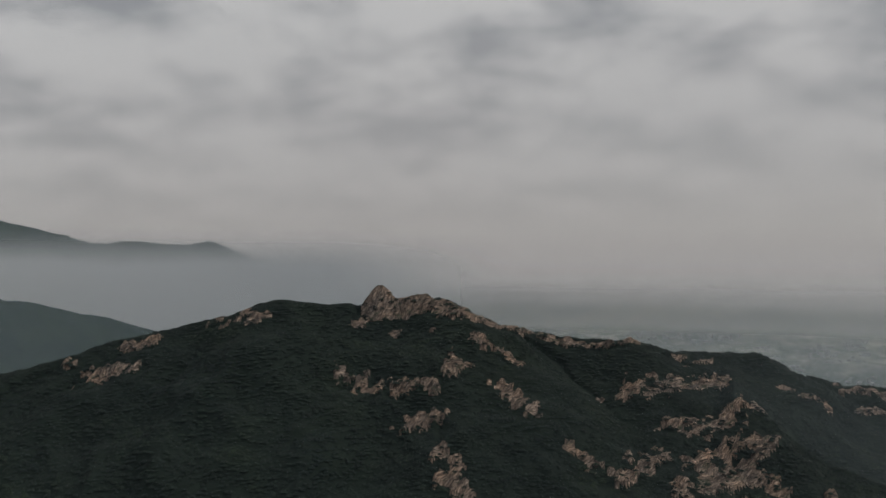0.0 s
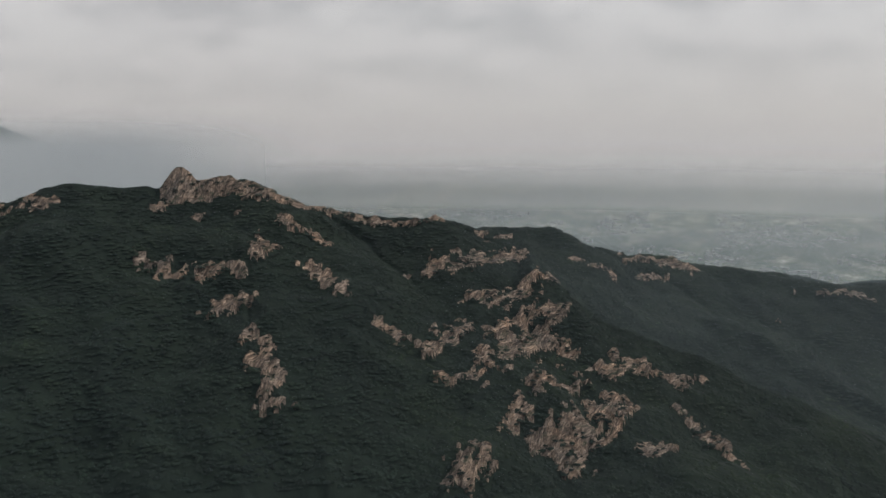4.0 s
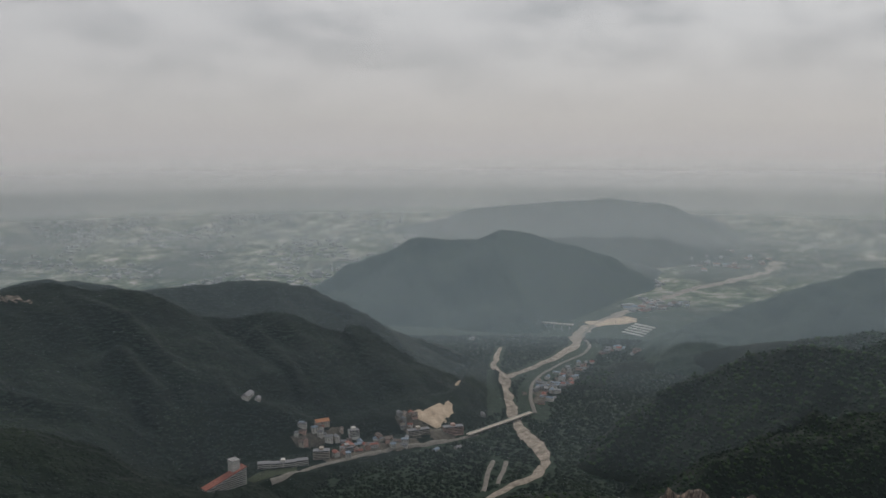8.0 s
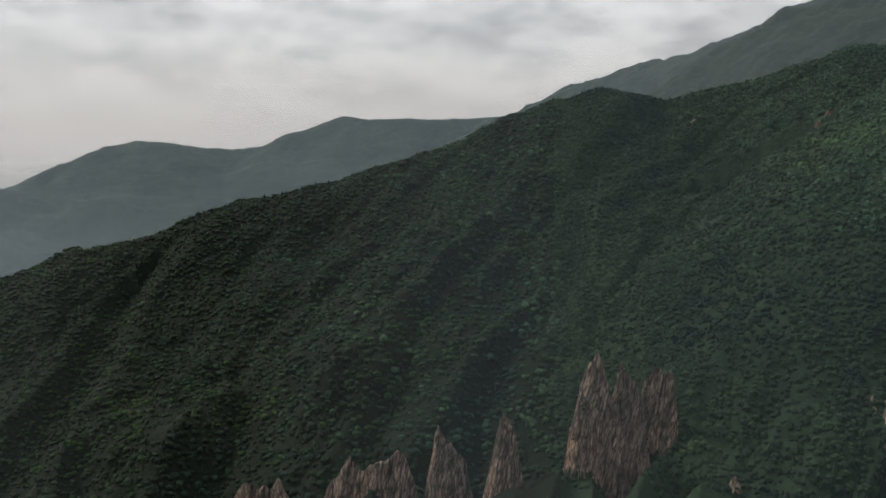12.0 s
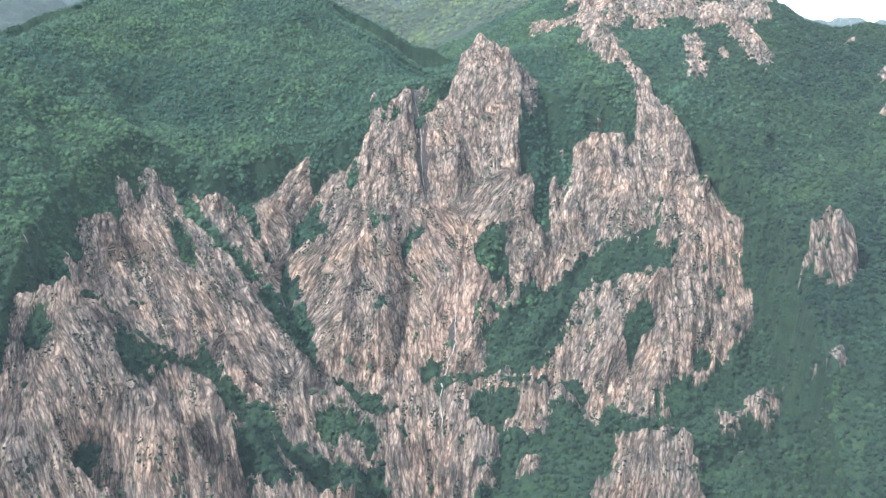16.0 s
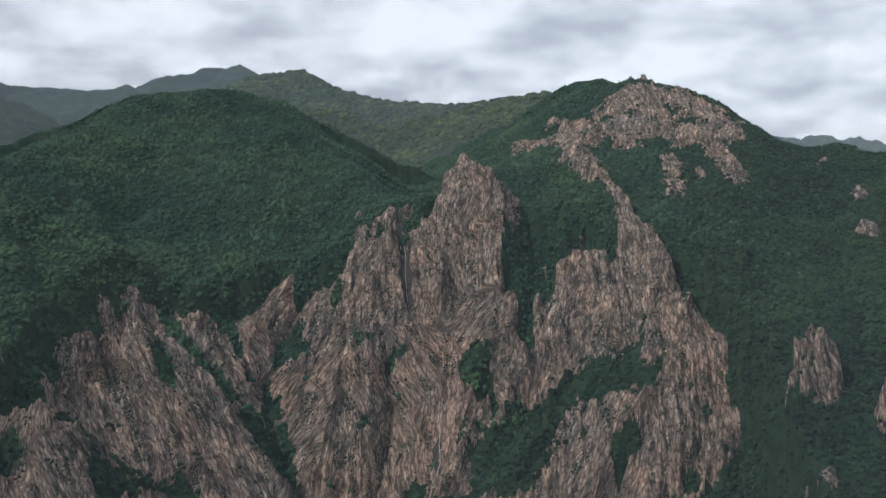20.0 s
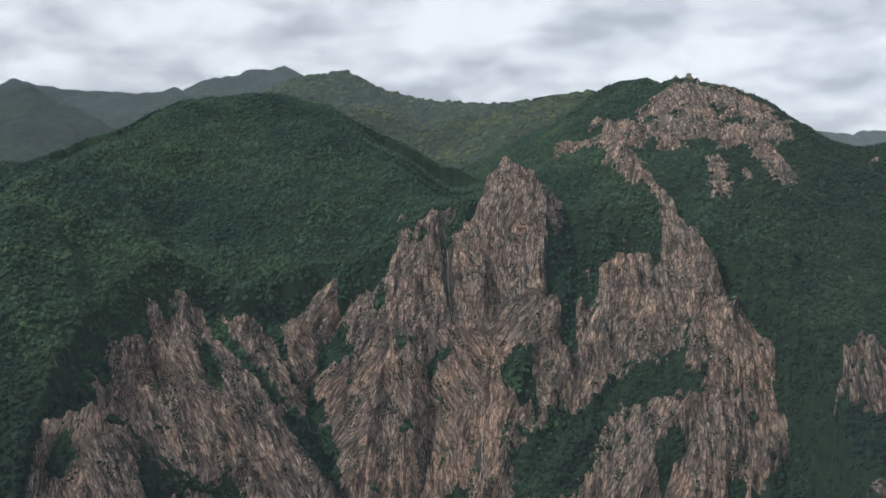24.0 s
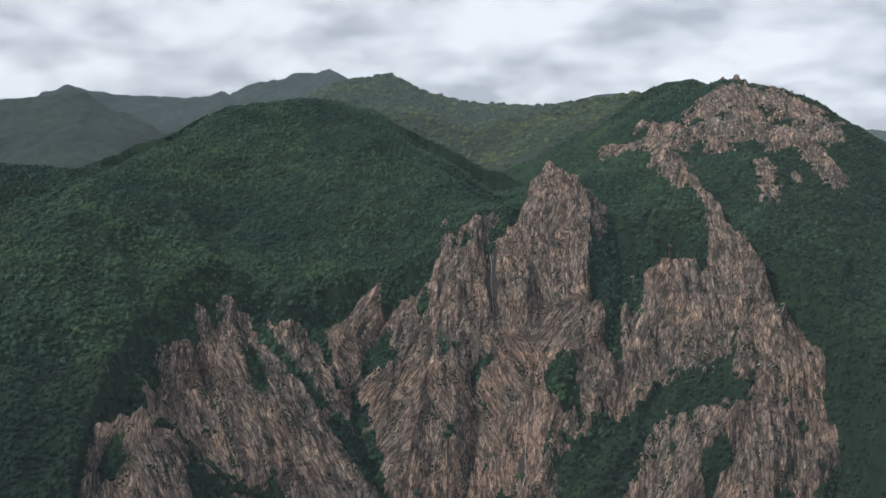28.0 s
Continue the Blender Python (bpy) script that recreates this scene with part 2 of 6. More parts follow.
def plain_material():
    m, n, l, b = node_material("plain_fields", 0.95)
    field = noise_node(n, l, 90.0, 8, 0.74, (1, 1, 0.1))
    broad = noise_node(n, l, 520.0, 4, 0.55, (1, 1, 0.1))
    c = ramp(n, l, field, (0.40, (0.035, 0.055, 0.035)), (0.50, (0.10, 0.12, 0.07)), (0.58, (0.26, 0.24, 0.20)), (0.70, (0.52, 0.48, 0.43)))
    w = ramp(n, l, broad, (0.40, (0.12, 0.12, 0.12)), (0.55, (1, 1, 1)))
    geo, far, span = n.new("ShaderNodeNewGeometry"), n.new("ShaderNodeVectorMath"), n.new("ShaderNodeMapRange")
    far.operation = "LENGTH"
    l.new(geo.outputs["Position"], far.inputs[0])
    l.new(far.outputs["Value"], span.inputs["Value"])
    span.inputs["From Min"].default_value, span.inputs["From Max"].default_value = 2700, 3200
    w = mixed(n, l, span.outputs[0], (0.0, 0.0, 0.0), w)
    tree = noise_node(n, l, 10.0, 4, 0.6)
    woods_colour = ramp(n, l, tree, (0.35, (0.012, 0.022, 0.016)), (0.7, (0.028, 0.045, 0.028)))
    l.new(mixed(n, l, w, woods_colour, c), b.inputs["Base Color"])
    return m


PLAIN = plain_material()

# ---- relief: noise, ridges and the height of each massif ----
PERM = np.random.RandomState(7).permutation(512)
GRAD = np.stack([np.cos(np.arange(16) * np.pi / 8), np.sin(np.arange(16) * np.pi / 8)], -1)


def perlin(x, y, seed=0):
    """Gradient noise, about -0.7 to 0.7, for arrays."""
    x, y = np.asarray(x, float) + seed * 17.31, np.asarray(y, float) - seed * 9.77
    i, j = np.floor(x).astype(int), np.floor(y).astype(int)
    u, v = x - i, y - j

    def corner(a, b):
        g = GRAD[PERM[(PERM[(i + a) & 511] + j + b) & 511] & 15]
        return g[..., 0] * (u - a) + g[..., 1] * (v - b)

    su, sv = u * u * u * (u * (6 * u - 15) + 10), v * v * v * (v * (6 * v - 15) + 10)
    low = corner(0, 0) * (1 - su) + corner(1, 0) * su
    return low * (1 - sv) + (corner(0, 1) * (1 - su) + corner(1, 1) * su) * sv


def fbm(x, y, size, octaves=4, seed=0, rough=0.5):
    total, amp, f = 0.0, 1.0, 1.0 / size
    for k in range(octaves):
        total = total + amp * perlin(x * f, y * f, seed + k)
        amp, f = amp * rough, f * 2.03
    return total


def creased(x, y, size, octaves=3, seed=0):
    """Sharp crests between round hollows, 0 to about 1."""
    total, amp, f = 0.0, 0.6, 1.0 / size
    for k in range(octaves):
        total = total + amp * (1 - 2 * np.abs(perlin(x * f, y * f, seed + k)))
        amp, f = amp * 0.5, f * 2.1
    return total


def tent(x, y, crest, slope, round_off=8.0, back=None):
    """The ground that falls off from a crest line of (x, y, z) points; back: the slope on the side away from the valley."""
    return tent_and_drop(x, y, crest, slope, round_off, back)[0]


def tent_and_drop(x, y, crest, slope, round_off=8.0, back=None):
    """The same, and how far below the crest each point lies."""
    best, drop = np.full(np.shape(x), -1e4), np.full(np.shape(x), 1e4)
    for (ax, ay, az), (bx, by, bz) in zip(crest[:-1], crest[1:]):
        dx, dy = bx - ax, by - ay
        s = np.clip(((x - ax) * dx + (y - ay) * dy) / (dx * dx + dy * dy + 1e-9), 0, 1)
        px, py = ax + s * dx, ay + s * dy
        d = np.hypot(x - px, y - py)
        fall = slope
        if back is not None:
            away = np.hypot(x, y) > np.hypot(px, py)
            fall = np.where(away, back, slope)
        down = fall * (np.sqrt(d * d + round_off * round_off) - round_off)
        h = az + s * (bz - az) - down
        drop = np.where(h > best, down, drop)
        best = np.maximum(best, h)
    return best, drop


def blend(a, b, r):
    """The higher of two grounds, with the hollow between them rounded off over r metres."""
    h = np.clip(0.5 + 0.5 * (a - b) / r, 0, 1)
    return b + (a - b) * h + r * h * (1 - h)


def near_line(x, y, points):
    """Distance in plan to a line of (x, y) points."""
    d = np.full(np.shape(x), 1e4)
    points = points if len(points) > 1 else points * 2
    for (ax, ay), (bx, by) in zip(points[:-1], points[1:]):
        dx, dy = bx - ax, by - ay
        s = np.clip(((x - ax) * dx + (y - ay) * dy) / (dx * dx + dy * dy + 1e-9), 0, 1)
        d = np.minimum(d, np.hypot(x - ax - s * dx, y - ay - s * dy))
    return d


VILLAGE = [(-588, -1277), (-704, -1302), (-797, -1281), (-904, -1261), (-1005, -1243), (-1086, -1199)]
CREST_EAST = [(1179, -945, 409), (1102, -1035, 443), (1013, -1096, 470), (937, -1162, 486), (878, -1208, 510), (845, -1243, 513), (752, -1314, 504), (683, -1351, 502), (630, -1377, 518), (603, -1389, 501), (539, -1415, 476), (446, -1447, 452), (325, -1479, 450), (266, -1522, 429), (144, -1608, 425), (84, -1662, 387), (-4, -1714, 361), (-78, -1732, 361), (-143, -1758, 341), (-287, -1791, 321), (-433, -1812, 298), (-534, -1837, 305), (-693, -1782, 275)]
CREST_EAST_LEFT = [(1179, -945, 409), (1264, -825, 372), (1394, -696, 299)]
CREST_SPUR = [(-306, -1869, 313), (-416, -1868, 293), (-536, -1837, 309), (-720, -1825, 266), (-897, -1801, 263), (-990, -1750, 266), (-1047, -1717, 249), (-1107, -1618, 202), (-1178, -1503, 123), (-1211, -1410, 55)]
SPURS_EAST = []
SPURS_EAST.append([(-46, -1609, 313), (-163, -1505, 306), (-285, -1455, 244), (-436, -1404, 172), (-519, -1369, 118)])
SPURS_EAST.append([(-531, -1824, 291), (-624, -1679, 262), (-689, -1519, 176)])
SPURS_EAST.append([(602, -1363, 495), (547, -1199, 443), (540, -1070, 372), (409, -951, 308)])
SPURS_EAST.append([(180, -1590, 413), (131, -1417, 387), (145, -1224, 316), (71, -1086, 254)])
SPURS_EAST.append([(880, -1194, 497), (819, -999, 432), (781, -837, 356)])
SPURS_EAST.append([(-581, -1600, 222), (-589, -1445, 148)])
SPURS_EAST.append([(-891, -1624, 205), (-876, -1455, 126)])
SPURS_EAST.append([(-47, -1657, 327), (-92, -1485, 290), (-152, -1313, 221), (-201, -1174, 165)])
SPURS_EAST.append([(-249, -1482, 253), (-398, -1519, 181), (-519, -1426, 126), (-589, -1359, 60)])
SPURS_EAST.append([(113, -1468, 372), (89, -1325, 324)])
CREST_HILL = [(-1598, -2492, 75), (-1727, -2404, 151), (-1914, -2322, 229), (-2049, -2203, 225), (-2147, -2106, 267), (-2303, -2087, 241), (-2616, -2103, 137), (-2950, -2074, 38), (-3037, -2035, -19)]
CREST_FAR_HILLS = [(-2343, -3438, 39), (-2607, -3241, 140), (-2835, -3042, 227), (-3046, -2830, 256), (-3287, -2544, 283), (-3440, -2332, 255), (-3523, -2202, 201)]
CREST_RANGE = [(-2000, -1243, 99), (-2150, -1184, 135), (-2261, -1075, 176), (-2413, -974, 222), (-2450, -877, 234), (-2554, -709, 278), (-2639, -569, 354), (-2659, -468, 391), (-2672, -384, 409), (-2746, -90, 444), (-2793, 135, 427), (-2836, 229, 420), (-2928, 315, 458), (-3009, 465, 526), (-3032, 619, 561), (-3011, 711, 547), (-3002, 930, 526), (-2960, 1053, 544), (-2933, 1127, 590), (-2903, 1326, 640), (-2852, 1430, 633), (-2772, 1578, 634), (-2630, 1804, 640)]
CREST_HIGH = [(-2333, 1529, 600), (-2170, 1588, 661), (-2006, 1635, 729), (-1789, 1728, 785), (-1664, 1781, 799), (-1551, 1815, 833), (-1353, 1843, 887), (-1382, 1822, 892), (-1236, 1864, 919), (-1064, 1966, 963), (-1514, 1985, 919), (-1361, 2093, 963), (-1294, 2135, 972), (-1224, 2176, 1004), (-1137, 2223, 994), (-998, 2267, 989), (-918, 2268, 986), (-855, 2293, 1007), (-820, 2305, 994), (-777, 2373, 1039), (-723, 2411, 1057), (-646, 2433, 1079), (-583, 2449, 1090), (-523, 2442, 1049), (-443, 2407, 974)]
CREST_RIM = [(-1539, -1276, 15), (-1713, -1314, 15), (-1871, -1274, 22), (-1925, -1068, 79), (-1902, -836, 146), (-1815, -657, 206), (-1653, -476, 273), (-1505, -370, 294), (-1427, -254, 338), (-1389, -158, 371), (-1347, -37, 378), (-1296, 39, 393), (-1292, 97, 409), (-1266, 154, 436), (-1235, 161, 437), (-1208, 253, 457), (-1166, 367, 502), (-1133, 430, 511), (-1064, 576, 557), (-1018, 652, 591), (-1023, 663, 585), (-987, 716, 621), (-958, 753, 639), (-929, 803, 654), (-904, 845, 648), (-897, 896, 640), (-837, 977, 663), (-727, 1085, 713), (-666, 1135, 710), (-584, 1190, 711), (-591, 1198, 711), (-512, 1233, 700)]
SPURS_RIM = []
SPURS_RIM.append([(-928, 802, 645), (-845, 663, 581), (-793, 509, 506), (-734, 384, 444), (-695, 290, 399)])
SPURS_RIM.append([(-725, 1081, 704), (-638, 850, 597), (-602, 705, 502), (-564, 578, 438)])
SPURS_RIM.append([(-1038, 562, 549), (-919, 390, 465), (-878, 263, 388), (-828, 117, 324)])
SPURS_RIM.append([(-1242, 162, 428), (-1142, 43, 373), (-1063, -61, 307), (-972, -136, 245)])
SPURS_RIM.append([(-1845, -532, 222), (-1731, -627, 152), (-1520, -673, 84), (-1354, -670, 51)])
SPURS_RIM.append([(-1885, -827, 138), (-1776, -928, 80), (-1634, -970, 8)])
SPURS_RIM.append([(-1411, -288, 333), (-1316, -345, 309), (-1211, -389, 286), (-1039, -478, 256), (-845, -545, 209)])
SPURS_RIM.append([(-1056, 528, 526), (-985, 445, 493), (-901, 363, 438), (-815, 252, 388), (-746, 163, 352)])
SPURS_RIM.append([(-1213, 383, 495), (-1084, 293, 414), (-944, 140, 341), (-824, 53, 302), (-766, 12, 285)])
SPURS_RIM.append([(-1340, 201, 416), (-1208, 130, 356), (-1097, -1, 337), (-994, -92, 319), (-928, -140, 311)])
SPURS_RIM.append([(-866, 643, 593), (-770, 538, 509), (-700, 408, 431), (-676, 348, 406)])
SPURS_RIM.append([(-1399, -546, 282), (-1390, -716, 244), (-1367, -841, 182), (-1286, -893, 134)])
SPURS_RIM.append([(-1148, -446, 265), (-1146, -531, 221), (-1108, -608, 152), (-1045, -658, 95)])
CREST_DOME = [(-504, 864, 650), (-486, 964, 687), (-484, 1043, 711), (-462, 1140, 748), (-432, 1247, 807), (-381, 1295, 820), (-327, 1310, 827), (-270, 1282, 808), (-203, 1223, 751), (-130, 1142, 701), (-81, 1077, 665), (-55, 1018, 637)]
CREST_SADDLE = [(-570, 2228, 983), (-490, 2196, 999), (-435, 2136, 1001), (-371, 2148, 1017), (-283, 2131, 967), (-115, 2077, 927), (58, 1979, 905), (138, 1845, 896), (203, 1688, 877)]
CREST_PEAK = [(194, 1709, 880), (229, 1502, 860), (259, 1376, 853), (276, 1311, 834), (300, 1285, 838), (341, 1265, 820), (376, 1244, 790), (407, 1224, 753), (436, 1203, 745), (465, 1160, 735), (490, 1128, 724), (508, 1087, 721), (525, 1057, 711), (546, 1012, 701), (613, 913, 678)]
CREST_BASIN = [(259, 1376, 835), (163, 1219, 753), (67, 1078, 710), (3, 1030, 682)]
RIBS = []


def rib(crest, fall, round_off, label):
    """A granite rib or tower: its crest line, the fall of its flanks and how blunt its top is."""
    RIBS.append((crest, fall, round_off, label))


rib([(283, 714, 493), (293, 706, 516), (302, 701, 524), (311, 697, 525), (321, 694, 512), (325, 692, 489)],
    6.5, 5.0, "blunt granite tower standing alone above woods")
rib([(338, 658, 472), (345, 655, 503), (362, 645, 518)],
    6.0, 5.0, "granite tower at the edge of the wooded gorge")
rib([(174, 1243, 772), (178, 1070, 700), (201, 1001, 661), (214, 939, 622), (227, 897, 594)],
    3.6, 4.0, "thin bare granite rib dropping from the upper crag")
rib([(236, 1278, 744), (260, 1289, 800), (285, 1294, 833), (300, 1285, 844), (318, 1273, 831), (347, 1258, 820), (379, 1241, 791), (407, 1213, 751), (393, 1144, 681)],
    1.35, 5.0, "bare granite summit crag with scattered shrubs")
rib([(304, 879, 592), (318, 890, 602), (327, 880, 592)],
    3.5, 4.0, "small pink granite knob among trees")
rib([(106, 599, 334), (123, 606, 353), (146, 601, 354), (163, 586, 345)],
    2.3, 4.0, "sharp weathered granite needle rising from the gorge")
rib([(-458, 370, 385), (-452, 377, 421), (-448, 381, 432), (-444, 386, 440), (-440, 391, 435), (-436, 395, 414)],
    7.0, 2.0, "tall split granite needle rising from dark woods")
rib([(-441, 401, 409), (-437, 405, 432), (-434, 408, 420)],
    7.5, 2.0, "blunt columned granite block beside the split needle")
rib([(-453, 435, 410), (-448, 439, 421), (-443, 444, 418), (-439, 448, 420), (-438, 449, 404)],
    7.0, 2.0, "square granite block with upright cracks")
rib([(-487, 332, 381), (-485, 335, 393), (-483, 338, 372)],
    5.0, 1.5, "small granite spike among trees")
rib([(-373, 440, 350), (-370, 443, 369), (-368, 444, 354)],
    5.5, 1.2, "small granite spike among trees")
rib([(-418, 532, 383), (-412, 537, 400), (-403, 543, 409), (-395, 549, 423), (-388, 554, 410), (-384, 557, 386)],
    2.2, 2.0, "scrub-covered granite rocks on the wooded slope")
rib([(-366, 615, 438), (-363, 617, 453), (-357, 620, 455), (-353, 623, 438)],
    3.0, 2.0, "small granite outcrop among trees")
rib([(-540, 217, 350), (-535, 227, 364), (-531, 236, 356), (-527, 244, 364), (-522, 254, 362), (-519, 261, 369), (-515, 267, 364), (-513, 272, 348)],
    5.0, 1.8, "ragged wall of pinkish granite columns")
rib([(-497, 279, 366), (-495, 283, 392), (-492, 288, 386), (-487, 295, 375), (-483, 302, 363), (-481, 305, 348)],
    6.5, 1.5, "sharp sunlit granite needle with slanting edge")
rib([(-579, 131, 332), (-576, 143, 343), (-571, 159, 338), (-569, 165, 349), (-565, 178, 345), (-561, 189, 346), (-559, 196, 330)],
    3.0, 2.0, "low weathered granite crest above the gorge")
rib([(-479, 326, 378), (-477, 328, 402), (-474, 333, 392), (-472, 336, 367)],
    5.5, 1.2, "thin granite spike among trees")
rib([(-529, -370, 320), (-545, -345, 327), (-564, -311, 327)],
    2.3, 3.0, "sharp weathered granite needle rising from the gorge")
FACE_RIDGES, FACE_GULLIES, FACE_LABELS = [], [], []

def ridge(points, label):
    """A crest line of the great granite face."""
    FACE_RIDGES.append(points)
    FACE_LABELS.append(label)


ridge([(-9, 1015, 628), (-5, 1013, 661), (3, 1011, 686), (24, 1007, 694), (45, 1000, 690), (60, 990, 672), (67, 967, 621), (60, 939, 571), (52, 913, 530), (33, 893, 493), (7, 879, 468)], "tall fluted granite wall beside the thin waterfall")
ridge([(-51, 1016, 634), (-80, 1001, 615), (-102, 956, 555), (-108, 918, 517), (-105, 875, 474), (-108, 840, 439), (-115, 803, 402), (-120, 775, 376), (-127, 754, 355)], "broad slabby granite buttress below the green dome")
ridge([(-161, 961, 562), (-174, 933, 543), (-190, 905, 518), (-200, 877, 491), (-202, 861, 470)], "narrow pale granite rib among dark shrubs")
ridge([(-345, 874, 549), (-320, 873, 548), (-310, 860, 527), (-293, 840, 495), (-266, 826, 475), (-224, 807, 447), (-193, 788, 424), (-163, 770, 399), (-145, 754, 382), (-131, 730, 363), (-104, 717, 362), (-73, 700, 353), (-50, 687, 338)], "long jagged granite rib falling from wooded slope")
ridge([(-265, 896, 534), (-255, 878, 509), (-225, 860, 476), (-203, 847, 449)], "row of upright granite teeth on wooded slope")
ridge([(-364, 801, 513), (-345, 776, 487), (-302, 756, 454), (-260, 735, 427), (-223, 710, 403)], "low cracked granite rib above a wooded band")
ridge([(-358, 647, 433), (-329, 646, 465), (-306, 646, 472), (-286, 638, 462), (-272, 628, 442), (-253, 614, 416), (-237, 605, 402)], "weathered granite crest split by cracks above the gorge")
ridge([(-309, 560, 422), (-295, 562, 420), (-279, 553, 406), (-263, 539, 383), (-237, 524, 359), (-221, 514, 340)], "sharp weathered granite fin rising from the gorge")
ridge([(-237, 572, 371), (-227, 582, 400), (-219, 582, 408), (-201, 570, 392), (-183, 560, 380), (-176, 547, 353)], "sharp weathered granite fin rising from the gorge")
ridge([(-195, 609, 400), (-181, 605, 398), (-164, 592, 381), (-159, 578, 352)], "sharp weathered granite fin rising from the gorge")
ridge([(-160, 614, 385), (-143, 597, 366), (-115, 578, 336)], "sharp weathered granite fin rising from the gorge")
ridge([(69, 936, 540), (73, 896, 490), (68, 861, 448), (38, 833, 407), (21, 804, 380), (26, 774, 356)], "granite slab on the far side of the waterfall")
ridge([(103, 969, 578), (106, 933, 529), (107, 903, 489)], "thin granite pillar between wooded gullies")
ridge([(126, 981, 569), (147, 973, 585), (186, 961, 587), (189, 935, 553), (189, 904, 519), (168, 883, 486)], "granite cliff band above a wooded shelf")
ridge([(147, 973, 585), (139, 934, 529), (118, 901, 489), (104, 878, 451)], "cracked granite rib beside the cliff band")
ridge([(221, 897, 550), (240, 877, 539), (265, 843, 508), (283, 811, 484), (282, 790, 461), (259, 771, 432), (235, 748, 401)], "broad cracked granite buttress with a wooded flank")
ridge([(221, 897, 550), (204, 872, 510), (220, 835, 486), (183, 817, 461), (149, 803, 442), (120, 780, 408), (86, 754, 378), (73, 745, 370)], "slanting granite edge above the wooded hollow")
ridge([(220, 835, 486), (212, 776, 431), (181, 727, 386), (201, 690, 363)], "steep granite face patched with dark shrubs")
FACE_GULLIES.append([(-50, 1020, 632), (-46, 990, 583), (-41, 958, 533), (-32, 936, 504), (-17, 912, 476), (2, 892, 460), (5, 865, 435), (-2, 831, 407), (-6, 797, 376), (-16, 764, 353), (-18, 734, 336), (-10, 704, 317), (-20, 684, 295)])
FACE_GULLIES.append([(-143, 974, 550), (-156, 934, 513), (-169, 898, 475), (-182, 865, 432), (-168, 835, 398), (-150, 811, 372), (-126, 779, 347), (-89, 754, 337), (-55, 717, 316)])
FACE_GULLIES.append([(-302, 906, 540), (-273, 867, 498), (-222, 843, 460), (-187, 834, 417)])
FACE_GULLIES.append([(-245, 917, 529), (-215, 889, 486), (-193, 863, 439)])
FACE_GULLIES.append([(-368, 727, 474), (-317, 707, 438), (-282, 694, 415), (-241, 691, 399), (-203, 685, 381), (-171, 668, 358), (-147, 643, 340), (-110, 630, 313)])
FACE_GULLIES.append([(-308, 597, 394), (-279, 575, 351), (-247, 548, 321)])
FACE_GULLIES.append([(-205, 611, 355), (-173, 586, 329)])
FACE_GULLIES.append([(-164, 606, 338), (-153, 574, 301)])
FACE_GULLIES.append([(92, 1004, 632), (88, 964, 588), (82, 945, 562)])
FACE_GULLIES.append([(118, 988, 575), (120, 950, 537), (114, 930, 512)])
FACE_GULLIES.append([(205, 880, 480), (146, 887, 467), (114, 863, 430), (78, 847, 415), (49, 818, 388), (26, 791, 367), (-6, 765, 353)])
FACE_GULLIES.append([(263, 922, 548), (296, 870, 499), (315, 810, 463), (287, 778, 431), (263, 754, 405), (232, 717, 374)])
FACE_GULLIES.append([(46, 760, 355), (95, 738, 357), (137, 691, 333), (181, 680, 342), (235, 711, 371)])
WOODED_GULLIES = FACE_GULLIES[1:5] + FACE_GULLIES[8:]
FACE_GULLIES.append([(82, 945, 562), (58, 922, 522), (40, 907, 488), (11, 893, 462)])
FACE_GULLIES.append([(213, 940, 565), (203, 917, 524), (193, 888, 479)])
FACE_GULLIES.append([(114, 930, 512), (92, 899, 476), (101, 875, 438)])
# how the cracks lean: metres across the view, height, shift for each metre down
LEANS = [(-140, 553, -0.50), (-118, 480, -0.55), (-144, 428, -0.70), (-91, 529, -0.15), (-71, 462, 0.25), (-37, 449, 0.50), (-98, 390, -0.10), (-58, 398, 0.12), (-12, 563, 0.02), (31, 577, 0.00), (43, 500, -0.60), (20, 654, -0.10), (-280, 495, 0.50), (-301, 522, 0.20), (-308, 442, 0.40), (-256, 440, 0.55), (-204, 410, 0.60), (-238, 509, 0.12), (-207, 466, 0.45), (-364, 492, 0.10), (-413, 434, -0.25), (-395, 381, 0.40), (-354, 425, 0.50), (-323, 365, -0.15), (-284, 373, 0.30), (-235, 369, 0.15), (-192, 330, 0.40), (69, 490, -0.12), (86, 445, 0.00), (131, 523, -0.12), (171, 547, 0.10), (211, 517, -0.05), (260, 472, 0.20), (242, 405, 0.02), (162, 399, -0.35), (4, 422, 0.00), (24, 401, -0.20)]
GORGE = FACE_GULLIES[0]


# where the woods break off at the head of the cliffs: bearing and distance
EDGE_BEARING = [-40, -34, -30, -28, -26, -24, -21.5, -18.4, -16.5, -15, -11, -9.5, -8.3, -6, -4.5, -3, 0, 3.5, 4.5, 6, 8, 11, 12.5, 14, 16, 18, 20, 22, 24, 26, 28]
EDGE_RADIUS = [480, 510, 640, 740, 830, 890, 938, 955, 938, 950, 975, 978, 988, 1002, 1010, 1024, 1018, 1004, 1014, 1006, 1004, 1002, 990, 966, 950, 905, 842, 760, 660, 560, 480]


def floor_height(x, y):
    """Valley floor and plain: level, then rising with distance to the hazy horizon."""
    r = np.hypot(x, y)
    return np.interp(r, [0, 3300, 3700, 4200, 4600, 4860], [0, 0, 35, 140, 232, 300]) + fbm(x, y, 400, 3, 3) * 2.5


